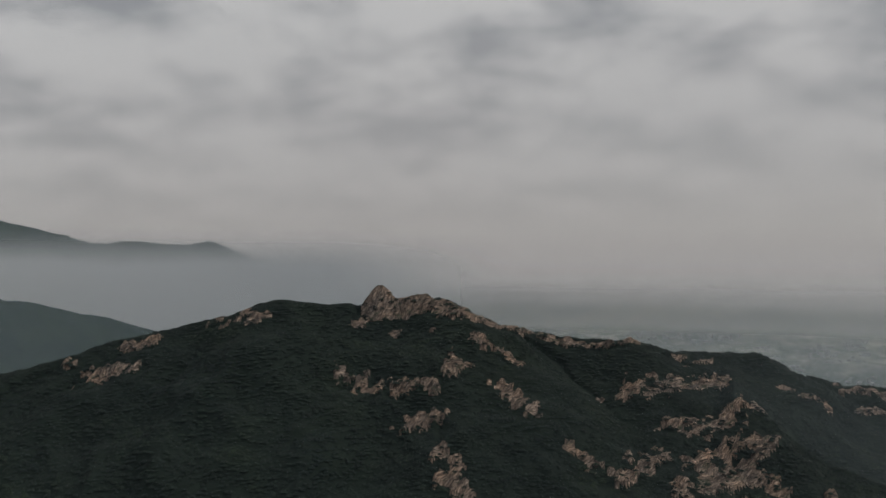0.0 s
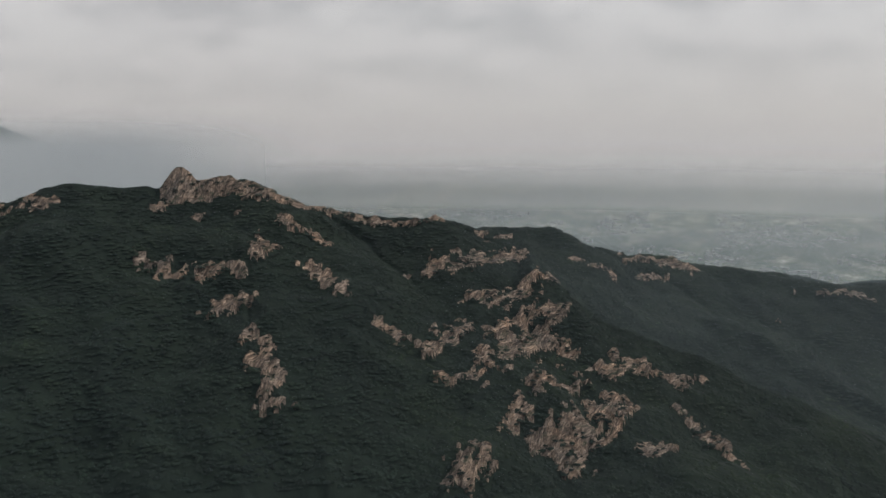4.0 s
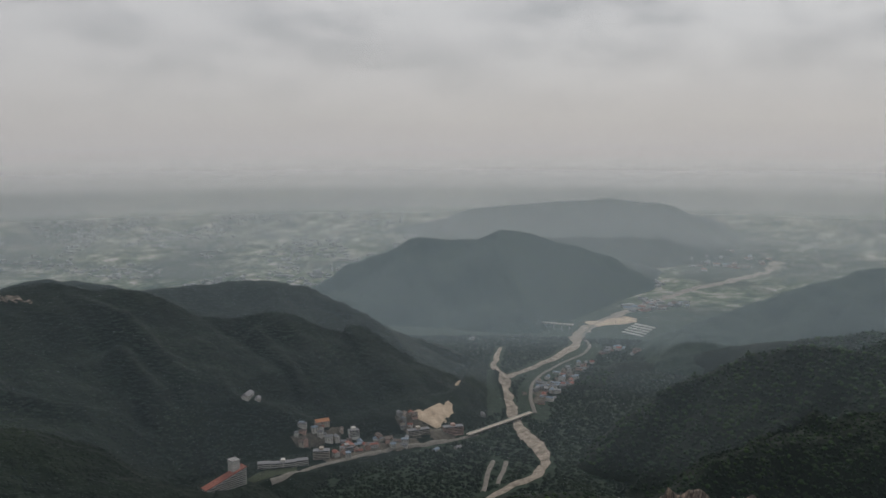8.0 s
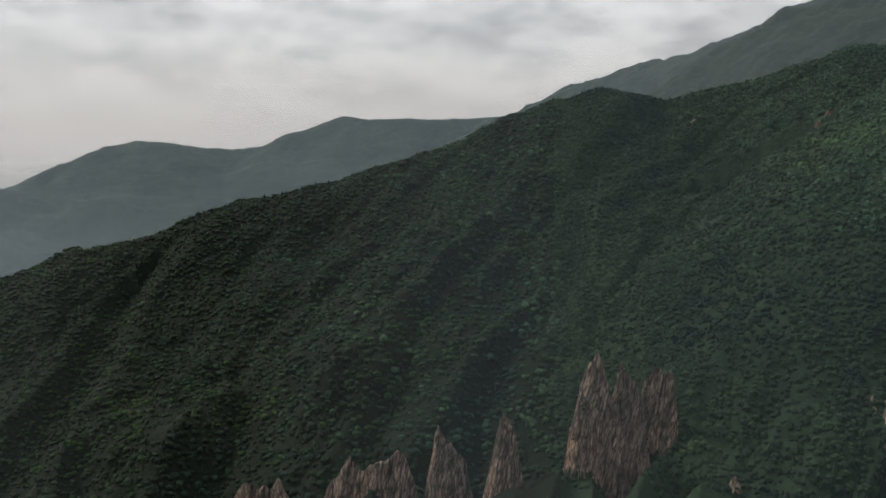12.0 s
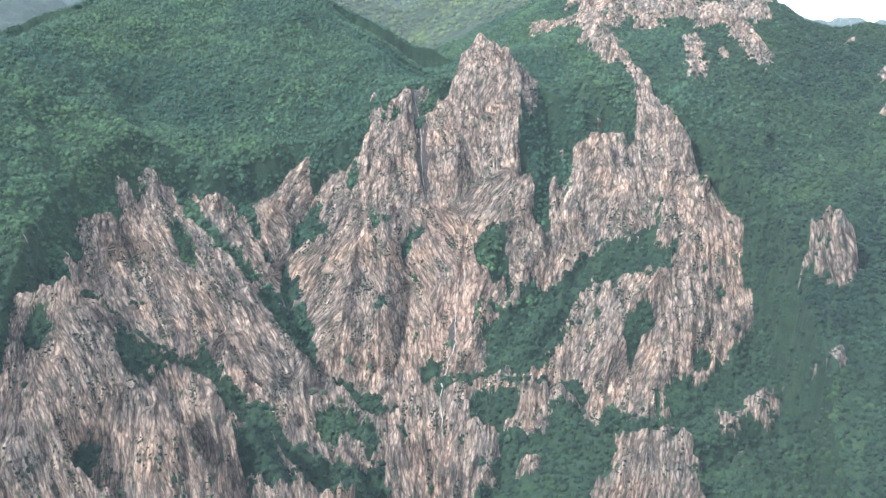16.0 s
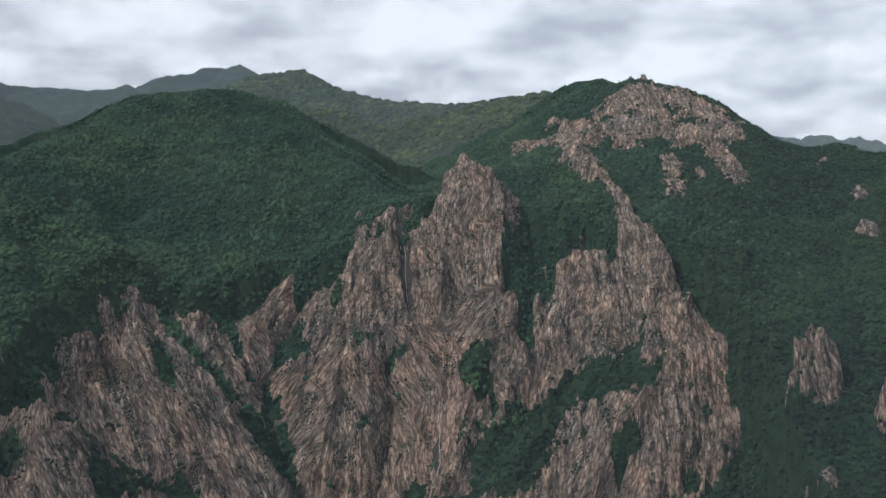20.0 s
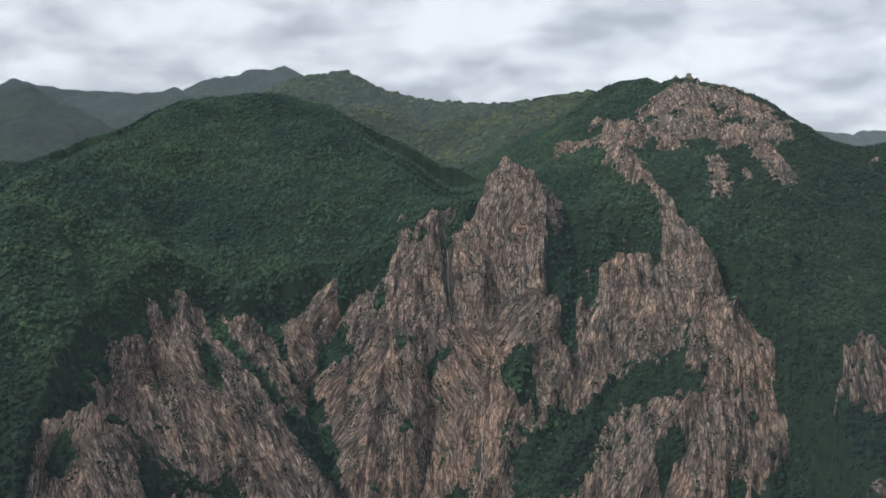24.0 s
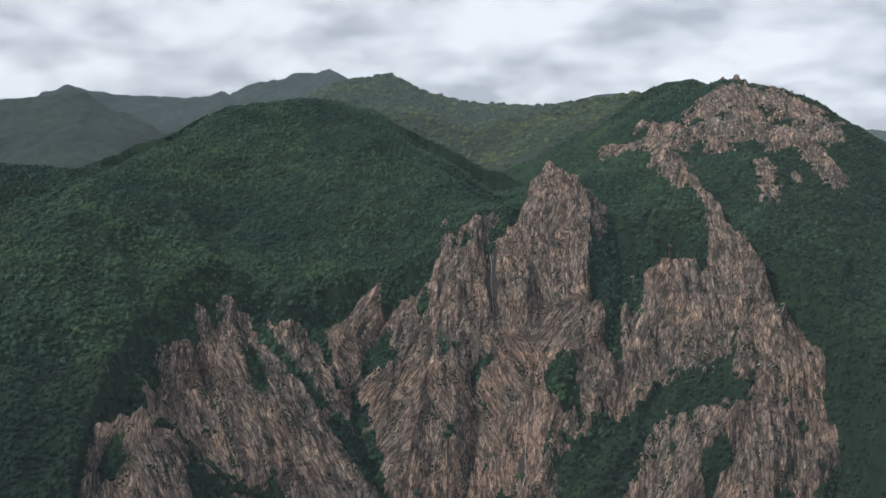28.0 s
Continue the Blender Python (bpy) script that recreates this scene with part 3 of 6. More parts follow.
def east_height(x, y):
    wx, wy = x + fbm(x, y, 160, 4, 21) * 34, y + fbm(x, y, 160, 4, 27) * 34
    h, drop = tent_and_drop(wx, wy, CREST_EAST, 0.46, 12)
    for crest, fall in ((CREST_EAST_LEFT, 0.46), (CREST_SPUR, 0.52)):
        other, lower = tent_and_drop(wx, wy, crest, fall, 12)
        h, drop = np.maximum(h, other), np.where(other > h, lower, drop)
    for s in SPURS_EAST:
        h = blend(h, tent(wx, wy, s, 0.9, 10), 12)
    h = h - (1 - creased(np.arctan2(-x, -y) * 1200 + fbm(x, y, 220, 3, 24) * 90, np.hypot(x, y) * 0.3, 230, 2, 25)) * 38 * np.clip(drop / 90, 0, 1) * (h > 60)
    terrace = 14 + 0.95 * np.clip(near_line(x, y, VILLAGE) - 45, 0, 900)
    return np.minimum(h + fbm(x, y, 90, 4, 5) * 7 - 5, terrace)


RIVER_VALLEY = [(-1446, -1440), (-1712, -1496), (-1932, -1618), (-2189, -1675), (-2509, -1751), (-2809, -1799), (-3397, -1742)]


def hill_height(x, y):
    wx, wy = x + fbm(x, y, 300, 4, 31) * 60, y + fbm(x, y, 300, 4, 37) * 60
    return np.minimum(tent(wx, wy, CREST_HILL, 0.6, 25) + fbm(x, y, 170, 4, 6) * 10, 0.7 * near_line(x, y, RIVER_VALLEY) - 75)


def far_hills_height(x, y):
    wx, wy = x + fbm(x, y, 300, 3, 32) * 60, y + fbm(x, y, 300, 3, 38) * 60
    return tent(wx, wy, CREST_FAR_HILLS, 0.5, 30) + fbm(x, y, 200, 4, 6) * 9


def range_height(x, y):
    wx, wy = x + fbm(x, y, 260, 4, 41) * 60, y + fbm(x, y, 260, 4, 47) * 60
    return tent(wx, wy, CREST_RANGE, 0.55, 15) + fbm(x, y, 120, 4, 7) * 8 + fbm(x, y, 24, 2, 17) * 5


def high_height(x, y):
    wx, wy = x + fbm(x, y, 200, 4, 51) * 45, y + fbm(x, y, 200, 4, 57) * 45
    return tent(wx, wy, CREST_HIGH, 0.62, 10) + fbm(x, y, 100, 4, 8) * 8 + creased(x, y, 75, 3, 9) * 15 + fbm(x, y, 24, 2, 17) * 6 - 10


CREST_DISTANT = [(3375, -1717, 806), (3201, -2025, 761), (2992, -2324, 711), (2940, -2432, 683), (2894, -2554, 657), (2875, -2679, 619), (2973, -2881, 620), (2972, -2982, 634), (2894, -3095, 624), (2810, -3229, 617), (2776, -3350, 634), (2715, -3400, 591), (2590, -3496, 409)]
CREST_DISTANT_LOW = [(3042, -1727, 597), (2832, -2188, 548), (2749, -2415, 480), (2861, -3202, 490), (2669, -3466, 436), (2371, -3771, 288)]


CREST_FOREHILL = [(2423, -1319, 588), (2297, -1530, 523), (2179, -1696, 459), (2056, -1843, 418), (1903, -2002, 361), (1715, -2166, 279)]


def distant_height(x, y):
    wx, wy = x + fbm(x, y, 200, 4, 53) * 30, y + fbm(x, y, 200, 4, 59) * 30
    return np.maximum(np.maximum(tent(wx, wy, CREST_DISTANT, 0.5, 10), tent(wx, wy, CREST_DISTANT_LOW, 0.4, 20)), tent(wx, wy, CREST_FOREHILL, 0.75, 20)) + fbm(x, y, 100, 4, 18) * 8


CREST_BENCH = [(-591, -488, 268), (-640, -292, 277), (-637, -18, 324), (-597, 141, 323), (-501, 263, 356), (-423, 376, 374), (-371, 435, 378), (-327, 474, 373)]


def rim_height(x, y):
    wx, wy = x + fbm(x, y, 130, 4, 61) * 26, y + fbm(x, y, 130, 4, 67) * 26
    h, drop = tent_and_drop(wx, wy, CREST_RIM, 0.50, 10)
    h = np.maximum(h, tent(wx, wy, CREST_BENCH, 0.45, 30))
    for s in SPURS_RIM:
        h = blend(h, tent(wx, wy, s, 0.85, 6), 8)
    h = h - (1 - creased(np.arctan2(x, y) * 1000 - np.hypot(x, y) * 0.5 + fbm(x, y, 200, 3, 14) * 60, np.hypot(x, y) * 0.2, 150, 2, 15)) * 55 * np.clip(drop / 80, 0, 1)
    return h + fbm(x, y, 80, 4, 10) * 6


def green_height(x, y):
    """The forested part of the great mountain: dome, saddle behind it, peak ridge and the gorge slopes below."""
    wx, wy = x + fbm(x, y, 110, 4, 71) * 20, y + fbm(x, y, 110, 4, 77) * 20
    h = tent(wx, wy, CREST_DOME, 0.68, 25, 0.5)
    h = blend(h, tent(wx, wy, CREST_SADDLE, 0.52, 20), 30)
    h = blend(h, tent(wx, wy, CREST_PEAK, 0.61, 10), 20)
    h = blend(h, tent(wx, wy, CREST_BASIN, 0.75, 25, 0.5) - 20, 30)
    r, bearing = np.hypot(x, y), np.degrees(np.arctan2(x, y))
    edge = np.interp(bearing, EDGE_BEARING, EDGE_RADIUS) + fbm(x, y, 50, 4, 79) * 24
    gully = 1 - creased(np.arctan2(x, y) * 1100 + fbm(x, y, 150, 3, 74) * 60, r * 0.45, 130, 2, 75)
    h = h - gully * (16 * np.clip((edge + 260 - r) / 200, 0, 1) + 12 * np.clip((1500 - r) / 300, 0, 1)) + fbm(x, y, 70, 4, 12) * 7 + 1
    return h, h - 1.9 * np.clip(edge - r, 0, 500)


def across(x, y, z):
    """Metres across the run of the cracks: each slab of the face has its own lean, kept up to an uneven border."""
    u = np.arctan2(x, y) * 850
    wu, wv = u + fbm(u, z, 60, 3, 90) * 22, z + fbm(u, z, 60, 3, 91) * 22
    best, c = np.full(np.shape(u), 1e9), u
    for cu, cv, lean in LEANS:
        d = (wu - cu) ** 2 + (0.7 * (wv - cv)) ** 2
        c = np.where(d < best, u + lean * (z - cv), c)
        best = np.minimum(best, d)
    return c + fbm(u, z, 45, 2, 89) * 5


def flutes(x, y, z):
    """Ribs, slabs and cracks of a granite face that run down its fall, in metres of height; z: the face without them."""
    c = across(x, y, z)
    big = creased(c, z * 0.22, 34, 2, 83)
    mid = creased(c, z * 0.3 + 40, 15, 2, 84)
    small = -creased(c, z * 0.35, 6.0, 2, 85)
    step = fbm(c * 0.6, z, 24, 3, 86)
    return (big - 0.35) * 15 + (mid - 0.4) * 10 + (small + 0.4) * 4 + step * 8


def great_grain(x, y, z):
    """Across and along the cracks, and how far iron has stained the slab under the waterfall."""
    d = near_line(x, y, [p[:2] for p in FACE_GULLIES[0][4:9]])
    stain = np.clip(0.9 - d / 32 + fbm(x, y, 34, 4, 97) * 1.1, 0, 1) * 0.8
    return np.stack([across(x, y, z) + fbm(x, y, 14, 2, 94) * 1.0, z * 1.1 + np.hypot(x, y) * 0.3, stain], -1)


def near_lines(x, y, lines):
    """Distance to the nearest of several lines of (x, y, z), the height there, and which line it is."""
    best, top, under, which = np.full(np.shape(x), 1e9), 0.0, 0.0, np.zeros(np.shape(x), int)
    for k, line in enumerate(lines):
        for (ax, ay, az), (bx, by, bz) in zip(line[:-1], line[1:]):
            dx, dy = bx - ax, by - ay
            s = np.clip(((x - ax) * dx + (y - ay) * dy) / (dx * dx + dy * dy), 0, 1)
            d2 = (x - ax - s * dx) ** 2 + (y - ay - s * dy) ** 2
            w = 1 / (d2 + 9) ** 3
            top, under = top + w * (az + s * (bz - az)), under + w
            which = np.where(d2 < best, k, which)
            best = np.minimum(best, d2)
    return np.sqrt(best), top / under, which


def face_height(x, y):
    """The great granite face: even slopes between its crests and its gullies; and which crest is nearest."""
    wx, wy = x + fbm(x, y, 40, 3, 81) * 7, y + fbm(x, y, 40, 3, 87) * 7
    dr, zr, which = near_lines(wx, wy, FACE_RIDGES)
    dg, zg, _ = near_lines(wx, wy, FACE_GULLIES)
    h = (zr * (dg + 1) + zg * (dr + 1)) / (dr + dg + 2)
    dw = near_lines(wx, wy, WOODED_GULLIES)[0]
    green = np.clip((0.24 - dw / (dr + dw + 1e-6)) * 6 + 0.5 - np.clip(dw - 11, 0, 40) * 0.08, 0, 1)
    out = np.minimum(dr, dg) - 32
    return h - 1.7 * np.clip(out, 0, 400), which, np.clip(dg / (dr + dg + 1e-6), 0, 1), out, green


def east_grain(x, y, z):
    r = np.hypot(x, y)
    return np.stack([np.arctan2(-x, -y) * 1300 - r * 0.5 + fbm(x, y, 40, 3, 92) * 8, z * 1.2 + r * 0.5, 0 * x], -1)


def ribs_height(x, y):
    """The highest lone rib at each point, and which one it is."""
    wx, wy = x + fbm(x, y, 50, 3, 81) * 9, y + fbm(x, y, 50, 3, 87) * 9
    h, which = np.full(np.shape(x), -1e4), np.zeros(np.shape(x), int)
    for k, (crest, fall, r, _) in enumerate(RIBS):
        t, drop = tent_and_drop(wx, wy, crest, fall, r)
        which = np.where(t > h, k, which)
        h = np.maximum(h, t)
    steep = np.array([c[1] for c in RIBS])[which]
    return h + flutes(x, y, h) * np.clip(1.15 - steep * 0.1, 0.6, 1.0), which


def patches(x, y, belts, rough=0.8):
    """How far inside the nearest patch a point lies, about -1 to 1 at the rim's width."""
    m = np.full(np.shape(x), -9.0)
    for points, radius in belts:
        m = np.maximum(m, 1 - near_line(x, y, points) / radius)
    return m + fbm(x, y, 26, 5, 96, 0.62) * rough + fbm(x, y, 8, 2, 98) * 0.5


BARE, WOODED, OUTCROPS = [], [], []
OUTCROPS.append(([(638, -1365), (573, -1361), (502, -1414)], 10))
OUTCROPS.append(([(502, -1414), (416, -1440), (315, -1463)], 8))
OUTCROPS.append(([(542, -1281), (467, -1310)], 8))
OUTCROPS.append(([(602, -1282)], 6))
OUTCROPS.append(([(-4, -1686), (-95, -1720), (-139, -1702)], 10))
OUTCROPS.append(([(78, -1543), (17, -1556)], 9))
OUTCROPS.append(([(-46, -1604)], 7))
OUTCROPS.append(([(201, -1550), (232, -1483)], 5))
OUTCROPS.append(([(322, -1320)], 5))
OUTCROPS.append(([(310, -1387)], 4))
OUTCROPS.append(([(690, -1135), (647, -1129), (597, -1144), (557, -1159)], 15))
OUTCROPS.append(([(533, -1232), (533, -1200)], 16))
OUTCROPS.append(([(460, -1226), (394, -1180)], 14))
OUTCROPS.append(([(550, -1080), (518, -1117)], 15))
OUTCROPS.append(([(459, -1030), (413, -959)], 18))
OUTCROPS.append(([(421, -927), (392, -936)], 9))
OUTCROPS.append(([(335, -1140), (274, -1137)], 13))
OUTCROPS.append(([(257, -1130), (224, -1226)], 14))
OUTCROPS.append(([(301, -1343), (242, -1401), (174, -1484)], 14))
OUTCROPS.append(([(222, -1298), (170, -1335), (121, -1396)], 17))
OUTCROPS.append(([(178, -1234), (91, -1343)], 15))
OUTCROPS.append(([(174, -1168), (139, -1239), (98, -1275)], 24))
OUTCROPS.append(([(224, -1088), (176, -1117)], 11))
OUTCROPS.append(([(111, -1131), (55, -1213)], 13))
OUTCROPS.append(([(26, -1250), (-27, -1307)], 14))
OUTCROPS.append(([(133, -1050), (120, -1094)], 16))
OUTCROPS.append(([(37, -1148), (-2, -1195)], 19))
OUTCROPS.append(([(81, -1051), (40, -1105)], 20))
OUTCROPS.append(([(178, -915), (168, -953)], 15))
OUTCROPS.append(([(932, -1155), (859, -1166)], 14))
OUTCROPS.append(([(1032, -978), (993, -1004)], 17))
OUTCROPS.append(([(1028, -1047), (998, -1065)], 13))
OUTCROPS.append(([(1093, -980), (1082, -987)], 8))
OUTCROPS.append(([(677, -1350), (615, -1345), (582, -1341)], 15))
OUTCROPS.append(([(580, -1337), (522, -1372)], 11))
OUTCROPS.append(([(537, -1296), (475, -1303)], 9))
OUTCROPS.append(([(736, -1257), (726, -1267)], 8))
OUTCROPS.append(([(522, -1372), (453, -1437)], 8))
OUTCROPS.append(([(331, -1465), (303, -1467)], 8))
OUTCROPS.append(([(668, -1279)], 7))
OUTCROPS.append(([(604, -1289)], 7))
OUTCROPS.append(([(251, -1494), (236, -1521)], 6))
OUTCROPS.append(([(336, -1324)], 7))
OUTCROPS.append(([(-49, -1707), (-139, -1711)], 11))
OUTCROPS.append(([(-36, -1610), (-81, -1668)], 9))
OUTCROPS.append(([(-379, -1753), (-452, -1769)], 12))
OUTCROPS.append(([(72, -1530), (17, -1565)], 9))
OUTCROPS.append(([(5, -1279), (-38, -1300)], 16))
OUTCROPS.append(([(5, -1173), (48, -1074)], 20))
OUTCROPS.append(([(68, -1045), (97, -1049)], 22))
OUTCROPS.append(([(-73, -1299), (-120, -1340)], 9))
OUTCROPS.append(([(-102, -1221), (-140, -1190)], 15))
OUTCROPS.append(([(-40, -1099), (-72, -1134)], 12))
OUTCROPS.append(([(-146, -1174), (-164, -1165)], 11))
OUTCROPS.append(([(174, -920), (155, -959)], 18))
OUTCROPS.append(([(-282, -1645)], 6))
OUTCROPS.append(([(-516, -1693)], 5))
OUTCROPS.append(([(-328, -1755)], 5))
BARE.append(([(242, 1229), (245, 1133)], 24))
BARE.append(([(281, 1227), (294, 1138)], 26))
BARE.append(([(281, 1061), (267, 977)], 12))
BARE.append(([(262, 919)], 7))
BARE.append(([(337, 1078), (331, 1025)], 7))
BARE.append(([(201, 1129), (187, 1205)], 14))
BARE.append(([(159, 1259)], 10))
BARE.append(([(246, 1201), (288, 1232), (336, 1218), (366, 1172)], 34))
BARE.append(([(231, 1143), (284, 1163), (317, 1119), (357, 1116)], 30))
BARE.append(([(336, 1086), (345, 1036), (346, 1007)], 15))
BARE.append(([(305, 1016)], 8))
BARE.append(([(473, 1068)], 6))
BARE.append(([(468, 963)], 8))
BARE.append(([(438, 881)], 10))
BARE.append(([(117, 1243), (163, 1192), (178, 1072)], 17))
BARE.append(([(218, 631), (218, 583)], 6))
WOODED.append(([(-376, 734), (-368, 752)], 24))
WOODED.append(([(100, 1000), (103, 975), (101, 955)], 13))
WOODED.append(([(290, 925), (326, 870), (344, 812), (320, 778), (296, 752), (264, 712)], 26))
WOODED.append(([(237, 638), (252, 610)], 24))
WOODED.append(([(264, 588), (279, 569)], 26))
WOODED.append(([(320, 632), (309, 636)], 12))
WOODED.append(([(303, 579), (299, 596)], 20))
WOODED.append(([(225, 616), (218, 586)], 14))
BARE.append(([(25, 759)], 11))
BARE.append(([(9, 723), (4, 675)], 12))
BARE.append(([(-36, 744), (-44, 698)], 9))
BARE.append(([(94, 753), (82, 767)], 5))
BARE.append(([(219, 606), (217, 624)], 9))
BARE.append(([(142, 594), (130, 589)], 8))
BARE.append(([(283, 623), (272, 615)], 7))
BARE.append(([(300, 602)], 7))
BARE.append(([(58, 652), (53, 641)], 7))
BARE.append(([(164, 582)], 7))
BARE.append(([(222, 522)], 7))
BARE.append(([(-50, 649), (-59, 647)], 8))
BARE.append(([(-69, 662)], 8))
BARE.append(([(256, 646)], 5))
BARE.append(([(-101, 1016)], 4))
BARE.append(([(97, 680)], 5))
BARE.append(([(139, 705), (134, 737)], 7))
BARE.append(([(-102, 781), (-86, 782)], 12))
BARE.append(([(-25, 703), (-32, 652)], 8))
BARE.append(([(23, 671)], 7))
BARE.append(([(-147, 735), (-129, 689)], 9))
WOODED.append(([(29, 879), (39, 872)], 11))
WOODED.append(([(191, 819), (141, 859), (116, 839)], 17))
WOODED.append(([(83, 835), (49, 822)], 26))
WOODED.append(([(86, 810), (63, 792)], 24))
WOODED.append(([(36, 786)], 12))
WOODED.append(([(78, 962), (74, 944)], 11))
WOODED.append(([(88, 953), (89, 917)], 10))
WOODED.append(([(-170, 820), (-160, 818)], 13))
WOODED.append(([(-151, 821)], 9))
WOODED.append(([(-147, 891), (-161, 891)], 10))
WOODED.append(([(-152, 911)], 6))
WOODED.append(([(-254, 637), (-237, 677), (-211, 698)], 11))
WOODED.append(([(-159, 623), (-135, 596)], 15))
WOODED.append(([(-107, 612), (-76, 637)], 22))
WOODED.append(([(-80, 679), (-100, 688)], 14))
WOODED.append(([(-46, 898)], 6))
WOODED.append(([(-56, 893)], 5))
WOODED.append(([(-25, 777)], 8))
WOODED.append(([(194, 870), (185, 843)], 8))
WOODED.append(([(250, 648), (231, 645)], 22))
WOODED.append(([(-301, 697)], 9))
WOODED.append(([(19, 739), (44, 722)], 10))
WOODED.append(([(-189, 822), (-180, 820)], 8))
WOODED.append(([(-281, 842), (-259, 807)], 8))
WOODED.append(([(-226, 848), (-210, 825)], 7))
WOODED.append(([(-321, 628)], 7))
WOODED.append(([(84, 646), (115, 677), (89, 687)], 16))
WOODED.append(([(200, 651), (183, 691), (229, 705)], 20))
WOODED.append(([(-73, 991)], 8))
WOODED.append(([(-116, 940)], 8))
WOODED.append(([(-22, 1045)], 12))
WOODED.append(([(212, 733)], 8))
WOODED.append(([(171, 776), (159, 767)], 7))
WOODED.append(([(-102, 889)], 3))
WOODED.append(([(-262, 573), (-268, 570)], 7))
WOODED.append(([(-245, 634)], 7))



def great_parts(x, y):
    """Height of the great mountain, how rocky each point is (over 0.5: bare), which crest or rib it belongs to (-1: none) and how wooded it is."""
    g, cliff = green_height(x, y)
    k, which = ribs_height(x, y)
    wood = np.clip(patches(x, y, WOODED, 0.6) * 3 + 0.5, 0, 1)
    k = k - 16 * wood
    f, crest, high, out, green = face_height(x, y)
    f = f + flutes(x, y, f) * (1 - 0.8 * wood) * np.clip(0.45 + high, 0, 1) - 5 * wood
    face = cliff + flutes(x, y, cliff) * (1 - wood) * np.clip((g - cliff) / 25, 0, 1) - 6 * wood * (g - cliff > 3)
    bearing = np.degrees(np.arctan2(x, y))
    base = 338 + 0.38 * np.clip(np.hypot(x, y) - 640, -900, 330) - 14 * np.clip(np.abs(bearing + 4) - 34, 0, 99) + fbm(x, y, 50, 3, 13) * 9 - 62 * np.exp(-((bearing + 3.5) / 7.5) ** 2)
    base = np.where(out < 34, np.minimum(base, f + 14 - 22 * np.clip((34 - out) / 30, 0, 1)), base)
    bare = patches(x, y, BARE)
    ridge_side = rim_height(x, y) - 6.0 * np.clip(bearing + 42, 0, 40) * np.clip((1080 - np.hypot(x, y)) / 300, 0, 1) - 30 * np.clip(bearing + 20, 0, 40)
    low = np.maximum(np.maximum(face, base), np.where(out > 20, ridge_side, -1e4)) + np.where(bare > 0, np.clip(bare * 3, 0, 1) * (flutes(x, y, face) * 0.5 + 3), 0)
    h = np.maximum(np.maximum(low, k), f)
    own = np.where(f >= np.maximum(low, k), crest, np.where(k > low, which + len(FACE_RIDGES), -1))
    rock = np.clip((np.maximum(k, f) - low) / 4 + 0.4, 0, 1)
    rock = np.maximum(rock, np.clip((g - cliff - 8) / 10, 0, 1) * (face > base) * (out > 25) * (bearing < 15))
    rock = np.maximum(rock, np.clip(bare * 4 + 0.5, 0, 1))
    scrub = green * (0.75 + fbm(x, y, 40, 3, 45))
    rock = rock - wood * 1.3 - scrub * 0.95 + fbm(x, y, 22, 4, 95) * 0.7 - 0.12 * (out < 30)
    return h, rock, own, wood


def great_height(x, y):
    return great_parts(x, y)[0]


SUMMIT = []
def summit_rock(crest, fall, label):
    SUMMIT.append((crest, fall, 4.0, label))


summit_rock([(733, -1313, 526), (727, -1317, 535), (720, -1323, 538), (712, -1326, 531), (704, -1329, 520)], 1.5, "tilted bare granite summit block on the wooded crest")
summit_rock([(701, -1331, 513), (683, -1340, 516), (665, -1349, 521), (650, -1356, 523), (642, -1360, 515)], 1.5, "ribbed granite summit slab beside the tilted block")
summit_rock([(335, -1472, 444), (324, -1474, 452), (310, -1477, 445)], 1.2, "small bare granite knob on the wooded crest")


def east_parts(x, y):
    h = east_height(x, y)
    lean, r = np.arctan2(-x, -y) * 1300 - np.hypot(x, y) * 0.55, np.hypot(x, y)
    m = patches(x, y, [(line, 1.3 * wide) for line, wide in OUTCROPS], 0.7) - 0.30
    m = m + fbm(lean, r * 0.8, 26, 4, 88) * 1.0 + fbm(lean * 1.2, r * 0.5, 15, 4, 82) * 1.1
    out = np.clip(m * 2.5, 0, 1)
    h = h + out * (2.0 + fbm(x, y, 45, 4, 28, 0.5) * 9 + (creased(lean, r * 0.3, 24, 3, 29) - 0.4) * 8)
    k, which = np.full(np.shape(x), -1e4), np.full(np.shape(x), -1)
    for j, (crest, fall, r, _) in enumerate(SUMMIT):
        t = tent(x, y, crest, fall, r) + (creased(x + 0.5 * y, y * 0.3, 14, 2, 99) - 0.5) * 3
        which = np.where(t > np.maximum(k, h), j, which)
        k = np.maximum(k, t)
    return np.maximum(h, k), np.maximum(np.clip(m * 4 + 0.5, 0, 1), which >= 0), which



